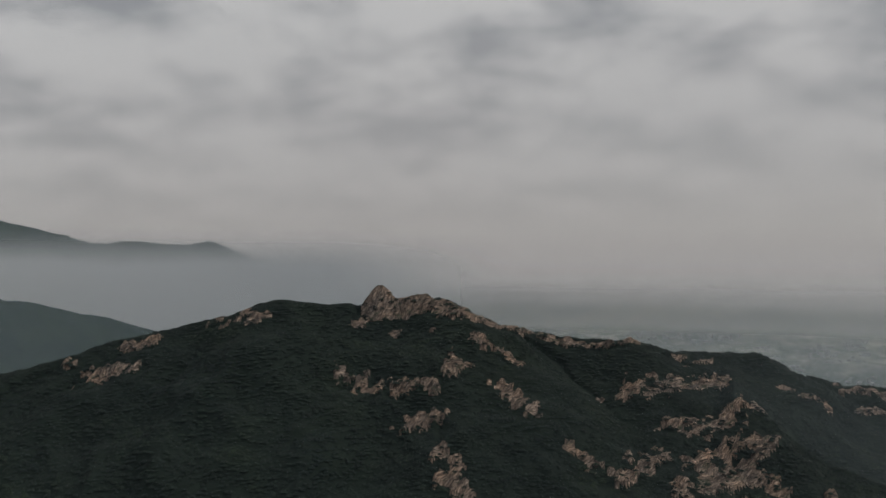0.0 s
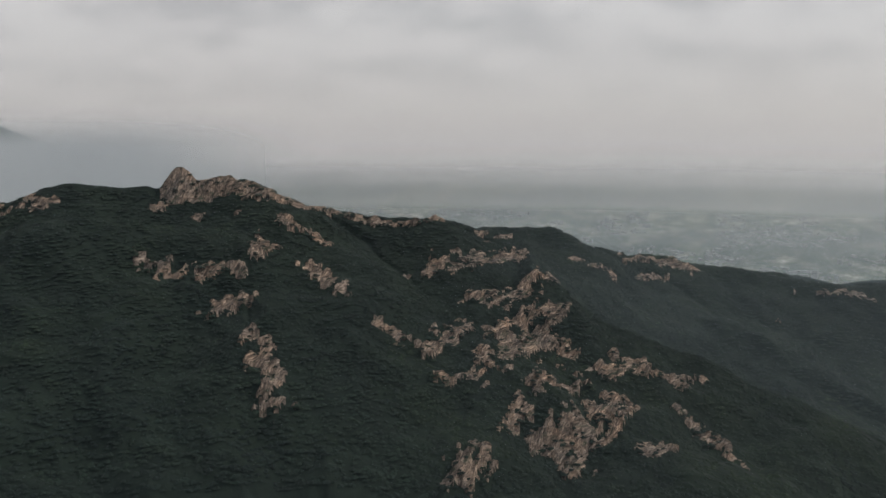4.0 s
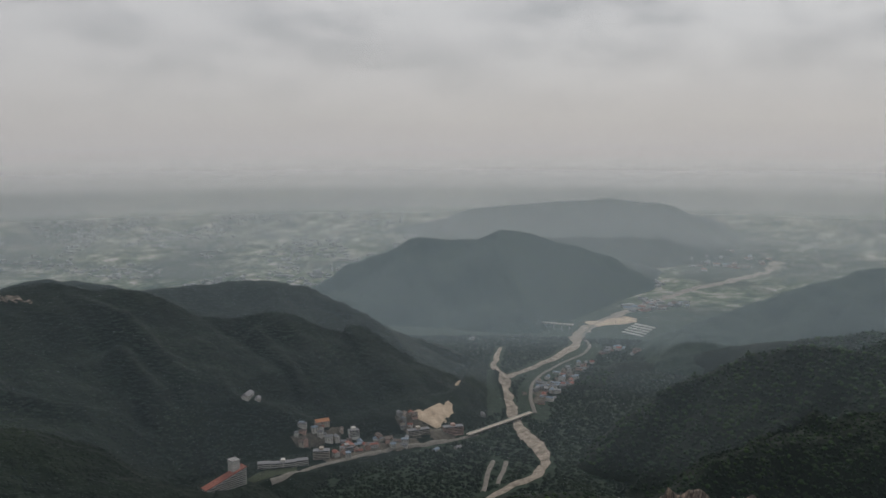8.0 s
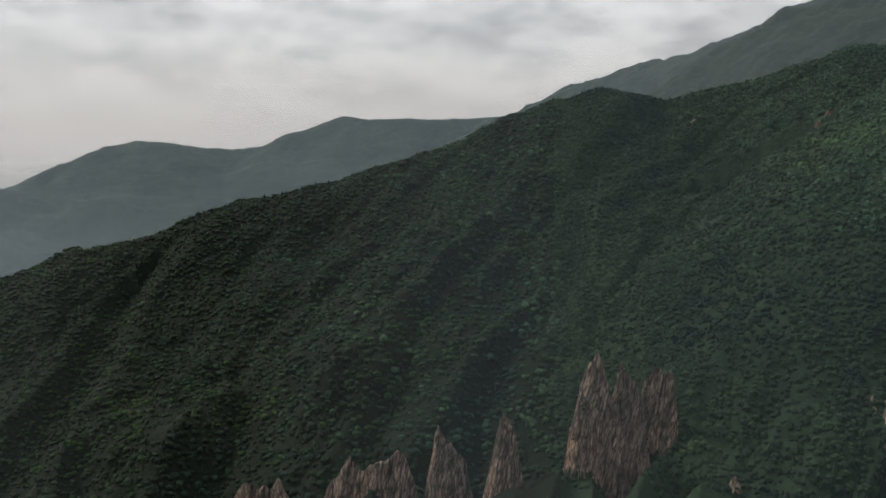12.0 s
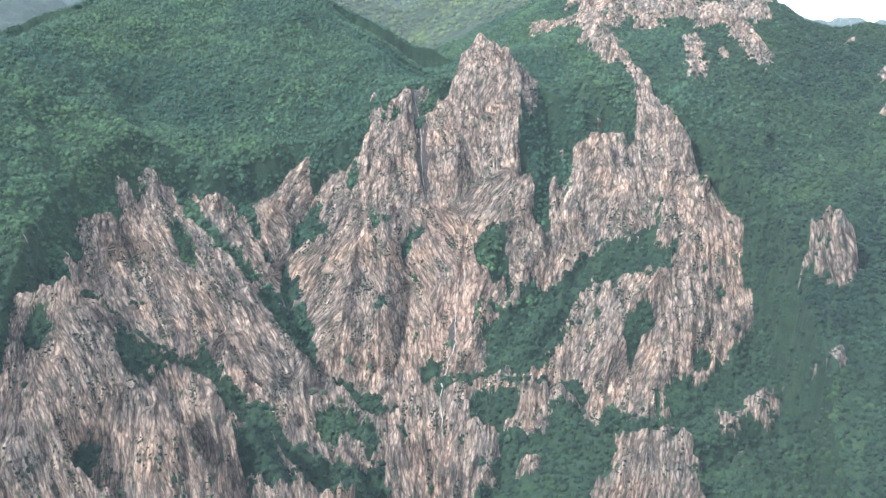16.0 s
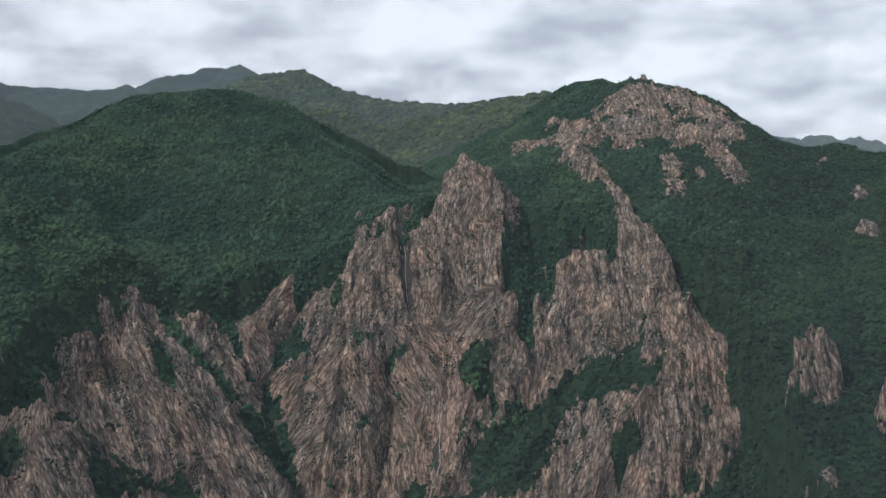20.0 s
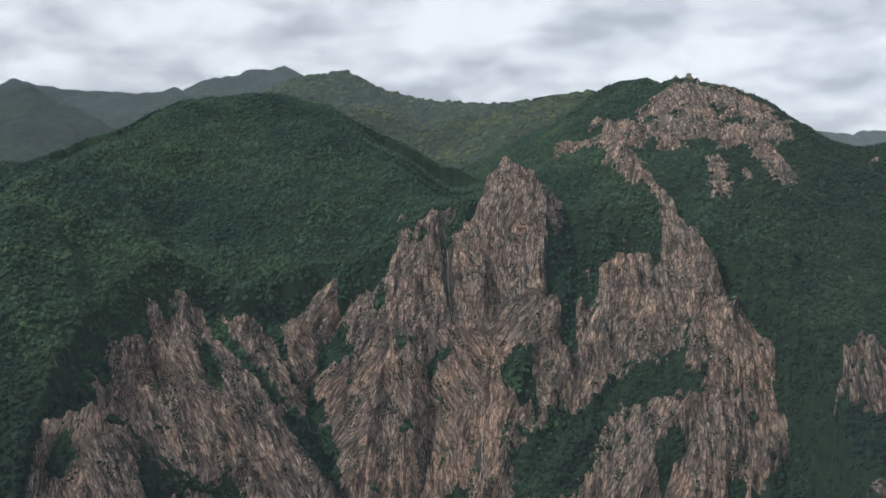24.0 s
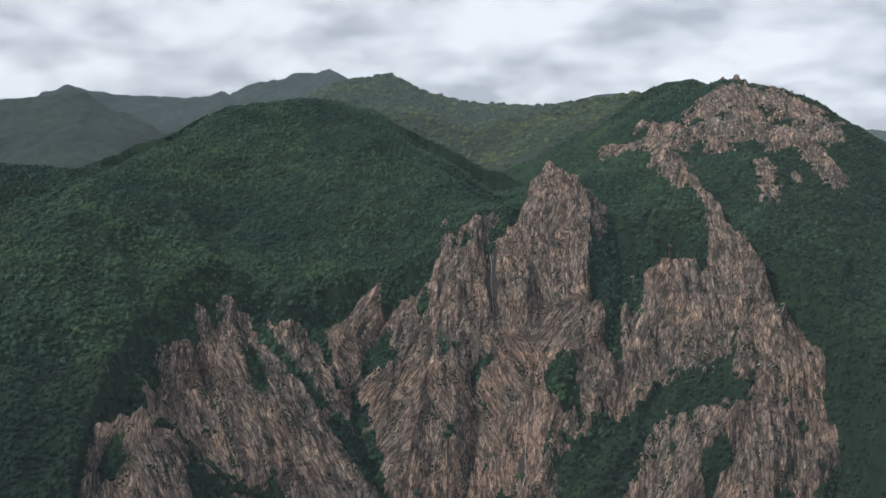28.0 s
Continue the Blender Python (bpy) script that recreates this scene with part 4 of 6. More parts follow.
# ---- the ground and the massifs as meshes ----
def sheet(name, x, y, z, rock=None, materials=(), keep=None, run=None, quads_kept=None):
    """A mesh over a grid of points; rock: 0 to 1 for every point, which picks the second material; keep: points that count; run: how the rock's cracks run; quads_kept: faces that count."""
    rows, cols = z.shape
    idx = np.arange(rows * cols).reshape(rows, cols)
    quads = np.stack([idx[:-1, :-1], idx[:-1, 1:], idx[1:, 1:], idx[1:, :-1]], -1).reshape(-1, 4)
    if keep is not None:
        quads = quads[keep.ravel()[quads].any(1)]
    if quads_kept is not None:
        quads = quads[quads_kept.ravel()]
    used, quads = np.unique(quads, return_inverse=True)
    quads = quads.reshape(-1, 4)
    co = np.stack([x, y, z], -1).reshape(-1, 3)[used]
    me = bpy.data.meshes.new(name)
    me.vertices.add(len(co))
    me.vertices.foreach_set("co", co.ravel())
    me.loops.add(quads.size)
    me.loops.foreach_set("vertex_index", quads.ravel())
    me.polygons.add(len(quads))
    me.polygons.foreach_set("loop_start", np.arange(len(quads)) * 4)
    me.polygons.foreach_set("use_smooth", np.ones(len(quads), bool))
    for m in materials:
        me.materials.append(m)
    if rock is not None:
        bare = rock.ravel()[used][quads].mean(1) > 0.5
        me.polygons.foreach_set("material_index", bare.astype(int))
        me.polygons.foreach_set("use_smooth", ~bare)
    if run is not None:
        me.attributes.new("grain", "FLOAT_VECTOR", "POINT").data.foreach_set("vector", run.reshape(-1, 3)[used].ravel().astype(np.float32))
    me.update()
    me.validate()
    return new(name, me)


def polar(a0, a1, step, radii):
    """Grid points by bearing (degrees clockwise from +y) and distance from the middle of the place."""
    a = np.radians(np.arange(a0, a1 + step / 2, step))
    rr, aa = np.meshgrid(radii, a, indexing="ij")
    return rr * np.sin(aa), rr * np.cos(aa), rr


def spaced(r0, r1, s0, s1):
    out = [r0]
    while out[-1] < r1:
        k = (out[-1] - r0) / (r1 - r0)
        out.append(out[-1] + s0 + (s1 - s0) * k)
    return np.array(out)


gx, gy, gr = polar(0, 360, 1.0, np.concatenate([[1.0], np.geomspace(100, 900, 12), np.linspace(930, 3200, 80), np.linspace(3230, 4860, 60)]))
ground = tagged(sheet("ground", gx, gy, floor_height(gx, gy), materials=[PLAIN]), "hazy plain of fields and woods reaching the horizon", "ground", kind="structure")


def massif(name, height, a0, a1, step, radii, material, label, category="mountain", low=-12):
    x, y, r = polar(a0, a1, step, radii)
    z = height(x, y)
    ob = sheet(name, x, y, z, materials=[material], keep=z > floor_height(x, y) + low)
    return tagged(ob, label, category, kind="structure"), x, y, z, r


hill = massif("wooded_hill", hill_height, 195, 262, 0.2, spaced(2250, 3700, 9, 16), FAR_FOREST, "round dark wooded hill standing in valley haze", "hill")
far_hills = massif("far_hills", far_hills_height, 180, 275, 0.3, spaced(3000, 4800, 16, 18), FAR_FOREST, "low wooded hills fading into grey haze", "hill")
far_range = massif("mountain_range", range_height, 225, 325, 0.2, spaced(1700, 3700, 9, 15), FAR_FOREST, "blue-grey wooded mountain range rising over misty valley")
high_range = massif("high_mountains", high_height, 280, 376, 0.24, spaced(1500, 2900, 7, 10), FAR_FOREST, "high wooded mountains with toothed crest behind the green dome")

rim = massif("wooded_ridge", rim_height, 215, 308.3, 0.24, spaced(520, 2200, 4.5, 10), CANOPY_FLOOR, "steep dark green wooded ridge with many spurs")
CREST_FAR_PEAK = [(62, 2998, 1049), (141, 2995, 1067), (218, 2991, 1087), (296, 2984, 1091), (353, 2978, 1067), (410, 2971, 1036)]
CREST_FAR_TEETH = [(1007, 2825, 888), (1046, 2811, 933), (1085, 2796, 924), (1161, 2766, 913), (1183, 2756, 926), (1227, 2737, 922), (1248, 2727, 910), (1304, 2701, 915), (1385, 2661, 889)]
far_peak = massif("distant_mountains", lambda x, y: tent(x, y, CREST_FAR_PEAK, 0.5, 8) + fbm(x, y, 60, 3, 62) * 4, -6, 14, 0.15, spaced(2850, 3200, 12, 12), FAR_FOREST, "distant flat-topped mountain behind the saddle", low=500)
far_teeth = massif("distant_mountains", lambda x, y: tent(x, y, CREST_FAR_TEETH, 0.6, 5) + creased(x, y, 60, 2, 63) * 22 - 10, 17, 36, 0.12, spaced(2850, 3200, 12, 12), FAR_FOREST, "distant jagged mountain crest behind the granite peak", low=500)
backdrop_range = massif("distant_mountains", distant_height, 85, 160, 0.3, spaced(2000, 4700, 12, 17), FAR_FOREST, "distant mountains half lost in morning haze")


def crags(name, x, y, z, rock, which, labels, body_name, body_label, materials, low, run):
    """Splits a rocky relief into the mountain itself and one object for each of its ribs."""
    keep = z > low
    which = which.copy()
    for k in range(len(labels)):
        left = which == k
        pieces = []
        while left.any():
            seed = tuple(np.argwhere(left)[0])
            stack, piece = [seed], [seed]
            left[seed] = False
            while stack:
                i, j = stack.pop()
                for a, b in ((i + 1, j), (i - 1, j), (i, j + 1), (i, j - 1)):
                    if 0 <= a < left.shape[0] and 0 <= b < left.shape[1] and left[a, b]:
                        left[a, b] = False
                        stack.append((a, b))
                        piece.append((a, b))
            pieces.append(piece)
        for piece in sorted(pieces, key=len)[:-1]:
            for spot in piece:
                which[spot] = -1
    a, b, c, d = which[:-1, :-1], which[:-1, 1:], which[1:, 1:], which[1:, :-1]
    owner = np.where((a == b) & (b == c) & (c == d), a, -1)
    kept = (keep[:-1, :-1] | keep[:-1, 1:] | keep[1:, 1:] | keep[1:, :-1])
    tally = np.bincount(owner[owner >= 0].ravel(), minlength=len(labels))
    owner = np.where((owner >= 0) & (tally[owner] < 40), -1, owner)
    tagged(sheet(body_name, x, y, z, rock, materials, run=run, quads_kept=kept & (owner < 0)), body_label, "mountain", kind="structure")
    for k, label in enumerate(labels):
        if tally[k] >= 40:
            tagged(sheet(name, x, y, z, rock, materials, run=run, quads_kept=kept & (owner == k)), label, "rock", "granite crags")


ex, ey, er = polar(104, 224, 0.16, spaced(850, 1400, 4.5, 4.5).tolist()[:-1] + spaced(1400, 1540, 3, 3).tolist() + spaced(1545, 2300, 6, 10).tolist())
ez, erock, ewhich = east_parts(ex, ey)
crags("summit_rock", ex, ey, ez, erock, ewhich, [c[3] for c in SUMMIT], "rocky_mountain", "dark wooded mountain with pale granite outcrops", [HILL_FLOOR, GRANITE], floor_height(ex, ey) - 12, east_grain(ex, ey, ez))

# the great mountain: rows set closer where it is steep, by a first coarse round
K_STEP = 0.125
cx, cy, cr = polar(-52, 36, 4 * K_STEP, np.concatenate([spaced(520, 1080, 3.5, 3.5), spaced(1084, 1420, 6, 8), spaced(1428, 2400, 14, 20)]))
cz = great_height(cx, cy)
c_run = np.hypot(np.diff(cr, axis=0), np.diff(cz, axis=0)) / np.interp(cr[1:], [430, 640, 1100, 1420, 2400], [2.6, 2.3, 2.6, 4.8, 13])
c_run = np.concatenate([np.zeros((1, cr.shape[1])), np.cumsum(c_run, axis=0)])
K_ROWS = 600
rows_r = np.stack([np.interp(np.linspace(0, c_run[-1, j], K_ROWS), c_run[:, j], cr[:, j]) for j in range(cr.shape[1])], 1)
for _ in range(2):
    rows_r = (np.roll(rows_r, 1, 1) + 2 * rows_r + np.roll(rows_r, -1, 1)) / 4
    rows_r[:, 0], rows_r[:, -1] = rows_r[:, 1], rows_r[:, -2]
k_a = np.arange(-52, 36 + K_STEP / 2, K_STEP)
c_a = -52 + 4 * K_STEP * np.arange(cr.shape[1])
kr = np.stack([np.interp(k_a, c_a, row) for row in rows_r])
kx, ky = kr * np.sin(np.radians(k_a))[None], kr * np.cos(np.radians(k_a))[None]
kz, krock, kwhich, kwood = great_parts(kx, ky)
# too steep for soil: bare rock
k_up = np.gradient(kz, axis=0) / np.gradient(kr, axis=0)
ksteep = np.hypot(k_up, (np.gradient(kz, axis=1) - k_up * np.gradient(kr, axis=1)) / (kr * radians(K_STEP)))
krock = np.where((ksteep > 2.4) & (krock > 0.32) & (kr < 1150) & (kwood < 0.5) & (np.degrees(np.arctan2(kx, ky)) > -36), 1.0, krock)
crags("granite_crag", kx, ky, kz, krock, kwhich, FACE_LABELS + [c[3] for c in RIBS], "granite_mountain", "green wooded mountain with steep fluted pinkish granite cliffs", [FOREST, GRANITE], 40, great_grain(kx, ky, kz))

# lone needles standing before the wooded ridge
nx, ny, nr = polar(-130, -52.2, 0.22, spaced(480, 720, 2.2, 2.6))
nz, nwhich = ribs_height(nx, ny)
n_base = rim_height(nx, ny)
for k, rib_entry in enumerate(RIBS):
    own = (nwhich == k) & (nz > n_base - 4)
    if own.sum() > 30:
        tagged(sheet("granite_crag", nx, ny, nz, np.ones(nz.shape), [FOREST, GRANITE], keep=own, run=great_grain(nx, ny, nz)), rib_entry[3], "rock", "granite crags")

# ---- woods ----
rng = np.random.RandomState(11)


def crown_shape(rings, tip, wobble):
    """One tree crown, about one unit wide and high: points and triangles."""
    pts, tris = [(0, 0, tip)], []
    for k, (n, rad, z) in enumerate(rings):
        for j in range(n):
            a = 2 * math.pi * (j + 0.5 * (k % 2)) / n
            w = 1 + wobble * rng.uniform(-1, 1)
            pts.append((rad * w * math.cos(a), rad * w * math.sin(a), z + wobble * 0.5 * rng.uniform(-1, 1)))
    n0 = rings[0][0]
    tris += [(0, 1 + j, 1 + (j + 1) % n0) for j in range(n0)]
    start = 1
    for (n, _, _) in rings[:-1]:
        for j in range(n):
            a, b, c, d = start + j, start + (j + 1) % n, start + n + j, start + n + (j + 1) % n
            tris += [(a, c, b), (b, c, d)]
        start += n
    return np.array(pts, float), np.array(tris)


PINE = [crown_shape([(5, 0.42, 0.7), (5, 0.72, -0.3)], 1.7, 0.2) for _ in range(4)]
LOW = [crown_shape([(5, 1.0, -0.35)], 0.75, 0.3) for _ in range(6)]
SMALL = [crown_shape([(5, 0.8, 0.5), (5, 0.9, -0.4)], 1.0, 0.36) for _ in range(8)]


def woods(name, x, y, z, size, shapes, label, material, pine=0.0, tall=0.8, sink=0.05):
    """Tree crowns on the given spots, joined into one mesh."""
    co, tris, at = [], [], 0
    pick = rng.randint(0, len(shapes), len(x))
    pick = np.where(rng.rand(len(x)) < pine, -1, pick)
    for k in list(range(len(shapes))) + [-1]:
        sel = np.nonzero(pick == k)[0]
        if len(sel) == 0:
            continue
        p, t = PINE[0] if k < 0 else shapes[k]
        a, s = rng.uniform(0, 6.283, len(sel)), size[sel] * rng.uniform(0.7, 1.3, len(sel))
        px = p[None, :, 0] * np.cos(a)[:, None] - p[None, :, 1] * np.sin(a)[:, None]
        py = p[None, :, 0] * np.sin(a)[:, None] + p[None, :, 1] * np.cos(a)[:, None]
        up = s * rng.uniform(0.7, 1.1, len(sel)) * tall
        co.append(np.stack([x[sel][:, None] + px * s[:, None], y[sel][:, None] + py * s[:, None], z[sel][:, None] + (p[None, :, 2] + sink) * up[:, None]], -1).reshape(-1, 3))
        tris.append((t[None] + (np.arange(len(sel)) * len(p))[:, None, None] + at).reshape(-1, 3))
        at += len(sel) * len(p)
    co, tris = np.concatenate(co), np.concatenate(tris)
    me = bpy.data.meshes.new(name)
    me.vertices.add(len(co))
    me.vertices.foreach_set("co", co.ravel())
    me.loops.add(tris.size)
    me.loops.foreach_set("vertex_index", tris.ravel())
    me.polygons.add(len(tris))
    me.polygons.foreach_set("loop_start", np.arange(len(tris)) * 3)
    me.polygons.foreach_set("use_smooth", np.zeros(len(tris), bool))
    me.materials.append(material)
    me.update()
    return tagged(new(name, me), label, "trees", kind="stuff")


def spots(x, y, z, r, wooded, gap, near, far):
    """Spots for trees on the wooded points of a relief that face the valley, about gap metres apart."""
    dr = np.gradient(r, axis=0)
    da = np.hypot(x[:, 1:] - x[:, :-1], y[:, 1:] - y[:, :-1])
    da = np.concatenate([da, da[:, -1:]], 1)
    up = np.gradient(z, axis=0) / dr
    chance = dr * da / gap ** 2 * np.clip(np.hypot(1, up), 1, 2.4) * wooded * (up > -0.12) * (up < 4.5) * (r > near) * (r < far)
    i, j = np.nonzero(rng.rand(*z.shape) < chance)
    i, j = np.clip(i, 0, z.shape[0] - 2), np.clip(j, 0, z.shape[1] - 2)
    u, v = rng.rand(len(i)), rng.rand(len(i))

    def at(q):
        return (q[i, j] * (1 - u) + q[i + 1, j] * u) * (1 - v) + (q[i, j + 1] * (1 - u) + q[i + 1, j + 1] * u) * v

    return at(x), at(y), at(z)


OPEN_GROUND = []
OPEN_GROUND.append(([(-1143, -1202), (-1030, -1224), (-888, -1239), (-767, -1253), (-679, -1236)], 15))
OPEN_GROUND.append(([(-813, -1270), (-903, -1259), (-1025, -1244)], 22))
OPEN_GROUND.append(([(-792, -1343), (-825, -1348), (-870, -1339), (-904, -1315)], 20))
OPEN_GROUND.append(([(-1013, -1304), (-1043, -1300), (-1035, -1264), (-1101, -1230)], 24))
OPEN_GROUND.append(([(-1051, -1276), (-1081, -1297), (-1129, -1313), (-1164, -1317)], 34))
OPEN_GROUND.append(([(-1132, -1325), (-1199, -1361), (-1264, -1400), (-1306, -1437)], 7))
OPEN_GROUND.append(([(-761, -1443), (-775, -1430)], 18))
OPEN_GROUND.append(([(-537, -1181), (-669, -1269), (-777, -1257)], 22))
OPEN_GROUND.append(([(-904, -968), (-994, -985), (-1058, -986), (-1123, -1005), (-1172, -1066), (-1204, -1133), (-1254, -1211), (-1316, -1286), (-1468, -1466), (-1519, -1544), (-1673, -1671)], 17))
OPEN_GROUND.append(([(-1446, -1440), (-1712, -1496), (-1839, -1531), (-1932, -1618), (-2264, -1720), (-2809, -1799)], 24))
OPEN_GROUND.append(([(-1313, -1210), (-1439, -1338), (-1538, -1398), (-1766, -1451), (-1864, -1506)], 34))
OPEN_GROUND.append(([(-949, -998), (-1074, -1095), (-1080, -1070), (-996, -1007)], 8))
OPEN_GROUND.append(([(-1110, -1204), (-1304, -1213)], 12))


def clear_of(x, y):
    """True where no street, yard or river bed lies."""
    return np.min([near_line(x, y, line) / wide for line, wide in OPEN_GROUND], axis=0) > 1


kcrack = fbm(across(kx, ky, kz), kz * 0.4, 13, 4, 44, 0.6)
on_rock = krock >= 0.5
tx, ty, tz = spots(kx, ky, kz, kr, ~on_rock, 4.2, 560, 1480)
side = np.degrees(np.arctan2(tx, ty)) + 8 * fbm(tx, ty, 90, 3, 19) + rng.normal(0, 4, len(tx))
# flanks and gorge take the crowns whose colour holds the shade
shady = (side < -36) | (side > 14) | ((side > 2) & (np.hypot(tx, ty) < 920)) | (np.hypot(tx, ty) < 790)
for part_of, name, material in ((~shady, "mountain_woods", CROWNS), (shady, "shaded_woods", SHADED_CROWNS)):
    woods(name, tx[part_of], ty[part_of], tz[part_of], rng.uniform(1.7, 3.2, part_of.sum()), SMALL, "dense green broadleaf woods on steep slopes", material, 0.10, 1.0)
tx, ty, tz = spots(kx, ky, kz, kr, on_rock * (np.clip((kcrack - 0.19) * 12, 0, 1)), 3.0, 430, 1420)
woods("ledge_shrubs", tx, ty, tz, rng.uniform(0.6, 1.3, len(tx)), SMALL, "dark shrubs rooted in cracks and ledges of granite", SHADED_CROWNS, 0.1, 1.0, 0.1)
tx, ty, tz = spots(kx, ky, kz, kr, krock < 0.5, 14.0, 1500, 2400)
woods("upper_woods", tx, ty, tz, rng.uniform(5, 8, len(tx)), SMALL, "green woods on the high saddle", SADDLE_CROWNS)
_, rx, ry, rz, rr = rim
wooded = (rz > floor_height(rx, ry) + 5) * np.where(rr > 1400, 0.5, 1.0)
tx, ty, tz = spots(rx, ry, rz, rr, wooded, 6.0, 570, 2100)
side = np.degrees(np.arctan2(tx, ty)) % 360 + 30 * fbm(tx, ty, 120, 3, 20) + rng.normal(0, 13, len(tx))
free = clear_of(tx, ty)
# leaf colour steps from dark to light with bearing, partly as painted shade
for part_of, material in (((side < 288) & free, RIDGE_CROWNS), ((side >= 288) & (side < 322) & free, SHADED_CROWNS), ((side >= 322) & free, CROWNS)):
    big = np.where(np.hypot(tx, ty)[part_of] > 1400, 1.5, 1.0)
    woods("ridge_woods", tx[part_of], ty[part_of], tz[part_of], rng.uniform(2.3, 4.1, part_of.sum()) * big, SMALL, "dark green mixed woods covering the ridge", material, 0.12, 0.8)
tx, ty, tz = spots(ex, ey, ez, er, np.where(erock < 0.5, 1.0, 0.22) * (ez > floor_height(ex, ey)), 6.6, 900, 2100)
free = clear_of(tx, ty)
tx, ty, tz = tx[free], ty[free], tz[free]
woods("hillside_woods", tx, ty, tz, rng.uniform(3.4, 5.6, len(tx)), LOW, "dark woods between granite outcrops", DARK_CROWNS, 0.0, 0.40)


# trees of the valley floor
va, vr = np.radians(rng.uniform(193, 242, 48000)), np.sqrt(rng.uniform(1050 ** 2, 2500 ** 2, 48000))
tx, ty = vr * np.sin(va), vr * np.cos(va)
tz = floor_height(tx, ty)
free = (east_height(tx, ty) < tz + 3) & (rim_height(tx, ty) < tz + 3) & (hill_height(tx, ty) < tz) & clear_of(tx, ty)
woods("valley_woods", tx[free], ty[free], tz[free], rng.uniform(4.5, 8.0, free.sum()), LOW, "dark trees on the valley floor", DARK_CROWNS, 0.0, 0.7)


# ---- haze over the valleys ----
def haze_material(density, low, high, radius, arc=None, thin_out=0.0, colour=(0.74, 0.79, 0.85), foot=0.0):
    m = bpy.data.materials.new("haze_curtain")
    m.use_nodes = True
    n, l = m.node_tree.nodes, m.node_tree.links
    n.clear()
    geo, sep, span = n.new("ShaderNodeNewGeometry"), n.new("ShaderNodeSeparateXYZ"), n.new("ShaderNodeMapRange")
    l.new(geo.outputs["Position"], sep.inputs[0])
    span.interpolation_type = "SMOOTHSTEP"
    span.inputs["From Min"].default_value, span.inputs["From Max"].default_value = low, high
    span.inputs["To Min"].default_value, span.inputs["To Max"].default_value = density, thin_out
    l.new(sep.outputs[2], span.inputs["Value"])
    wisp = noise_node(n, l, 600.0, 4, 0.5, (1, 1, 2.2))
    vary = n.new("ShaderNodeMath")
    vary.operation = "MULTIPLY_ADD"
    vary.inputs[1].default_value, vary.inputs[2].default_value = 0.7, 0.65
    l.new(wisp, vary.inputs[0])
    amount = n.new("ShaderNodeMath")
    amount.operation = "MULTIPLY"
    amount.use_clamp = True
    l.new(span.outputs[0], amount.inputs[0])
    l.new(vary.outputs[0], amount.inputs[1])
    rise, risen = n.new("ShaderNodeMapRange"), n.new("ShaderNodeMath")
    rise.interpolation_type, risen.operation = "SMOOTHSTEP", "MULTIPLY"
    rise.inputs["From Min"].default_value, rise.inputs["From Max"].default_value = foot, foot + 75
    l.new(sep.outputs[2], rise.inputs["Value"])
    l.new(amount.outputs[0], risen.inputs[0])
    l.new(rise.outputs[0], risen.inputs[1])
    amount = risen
    if arc:  # a curtain over part of the circle alone, thinning out towards its two ends
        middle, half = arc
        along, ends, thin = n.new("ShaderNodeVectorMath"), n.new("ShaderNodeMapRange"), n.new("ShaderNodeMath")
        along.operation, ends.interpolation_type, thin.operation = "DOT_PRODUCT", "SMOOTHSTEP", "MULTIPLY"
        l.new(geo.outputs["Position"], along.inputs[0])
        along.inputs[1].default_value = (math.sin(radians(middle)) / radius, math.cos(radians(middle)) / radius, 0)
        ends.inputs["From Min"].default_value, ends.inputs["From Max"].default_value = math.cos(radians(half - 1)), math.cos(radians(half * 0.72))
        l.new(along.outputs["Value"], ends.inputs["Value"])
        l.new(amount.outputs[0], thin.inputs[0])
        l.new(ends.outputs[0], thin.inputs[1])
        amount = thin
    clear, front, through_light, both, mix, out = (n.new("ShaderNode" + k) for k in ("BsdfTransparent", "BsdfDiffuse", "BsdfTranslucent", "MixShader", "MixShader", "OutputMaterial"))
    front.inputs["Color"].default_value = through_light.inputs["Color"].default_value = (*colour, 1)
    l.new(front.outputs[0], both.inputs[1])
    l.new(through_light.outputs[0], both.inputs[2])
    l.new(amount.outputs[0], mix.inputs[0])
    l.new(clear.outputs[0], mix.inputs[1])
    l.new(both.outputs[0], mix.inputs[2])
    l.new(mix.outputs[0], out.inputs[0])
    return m


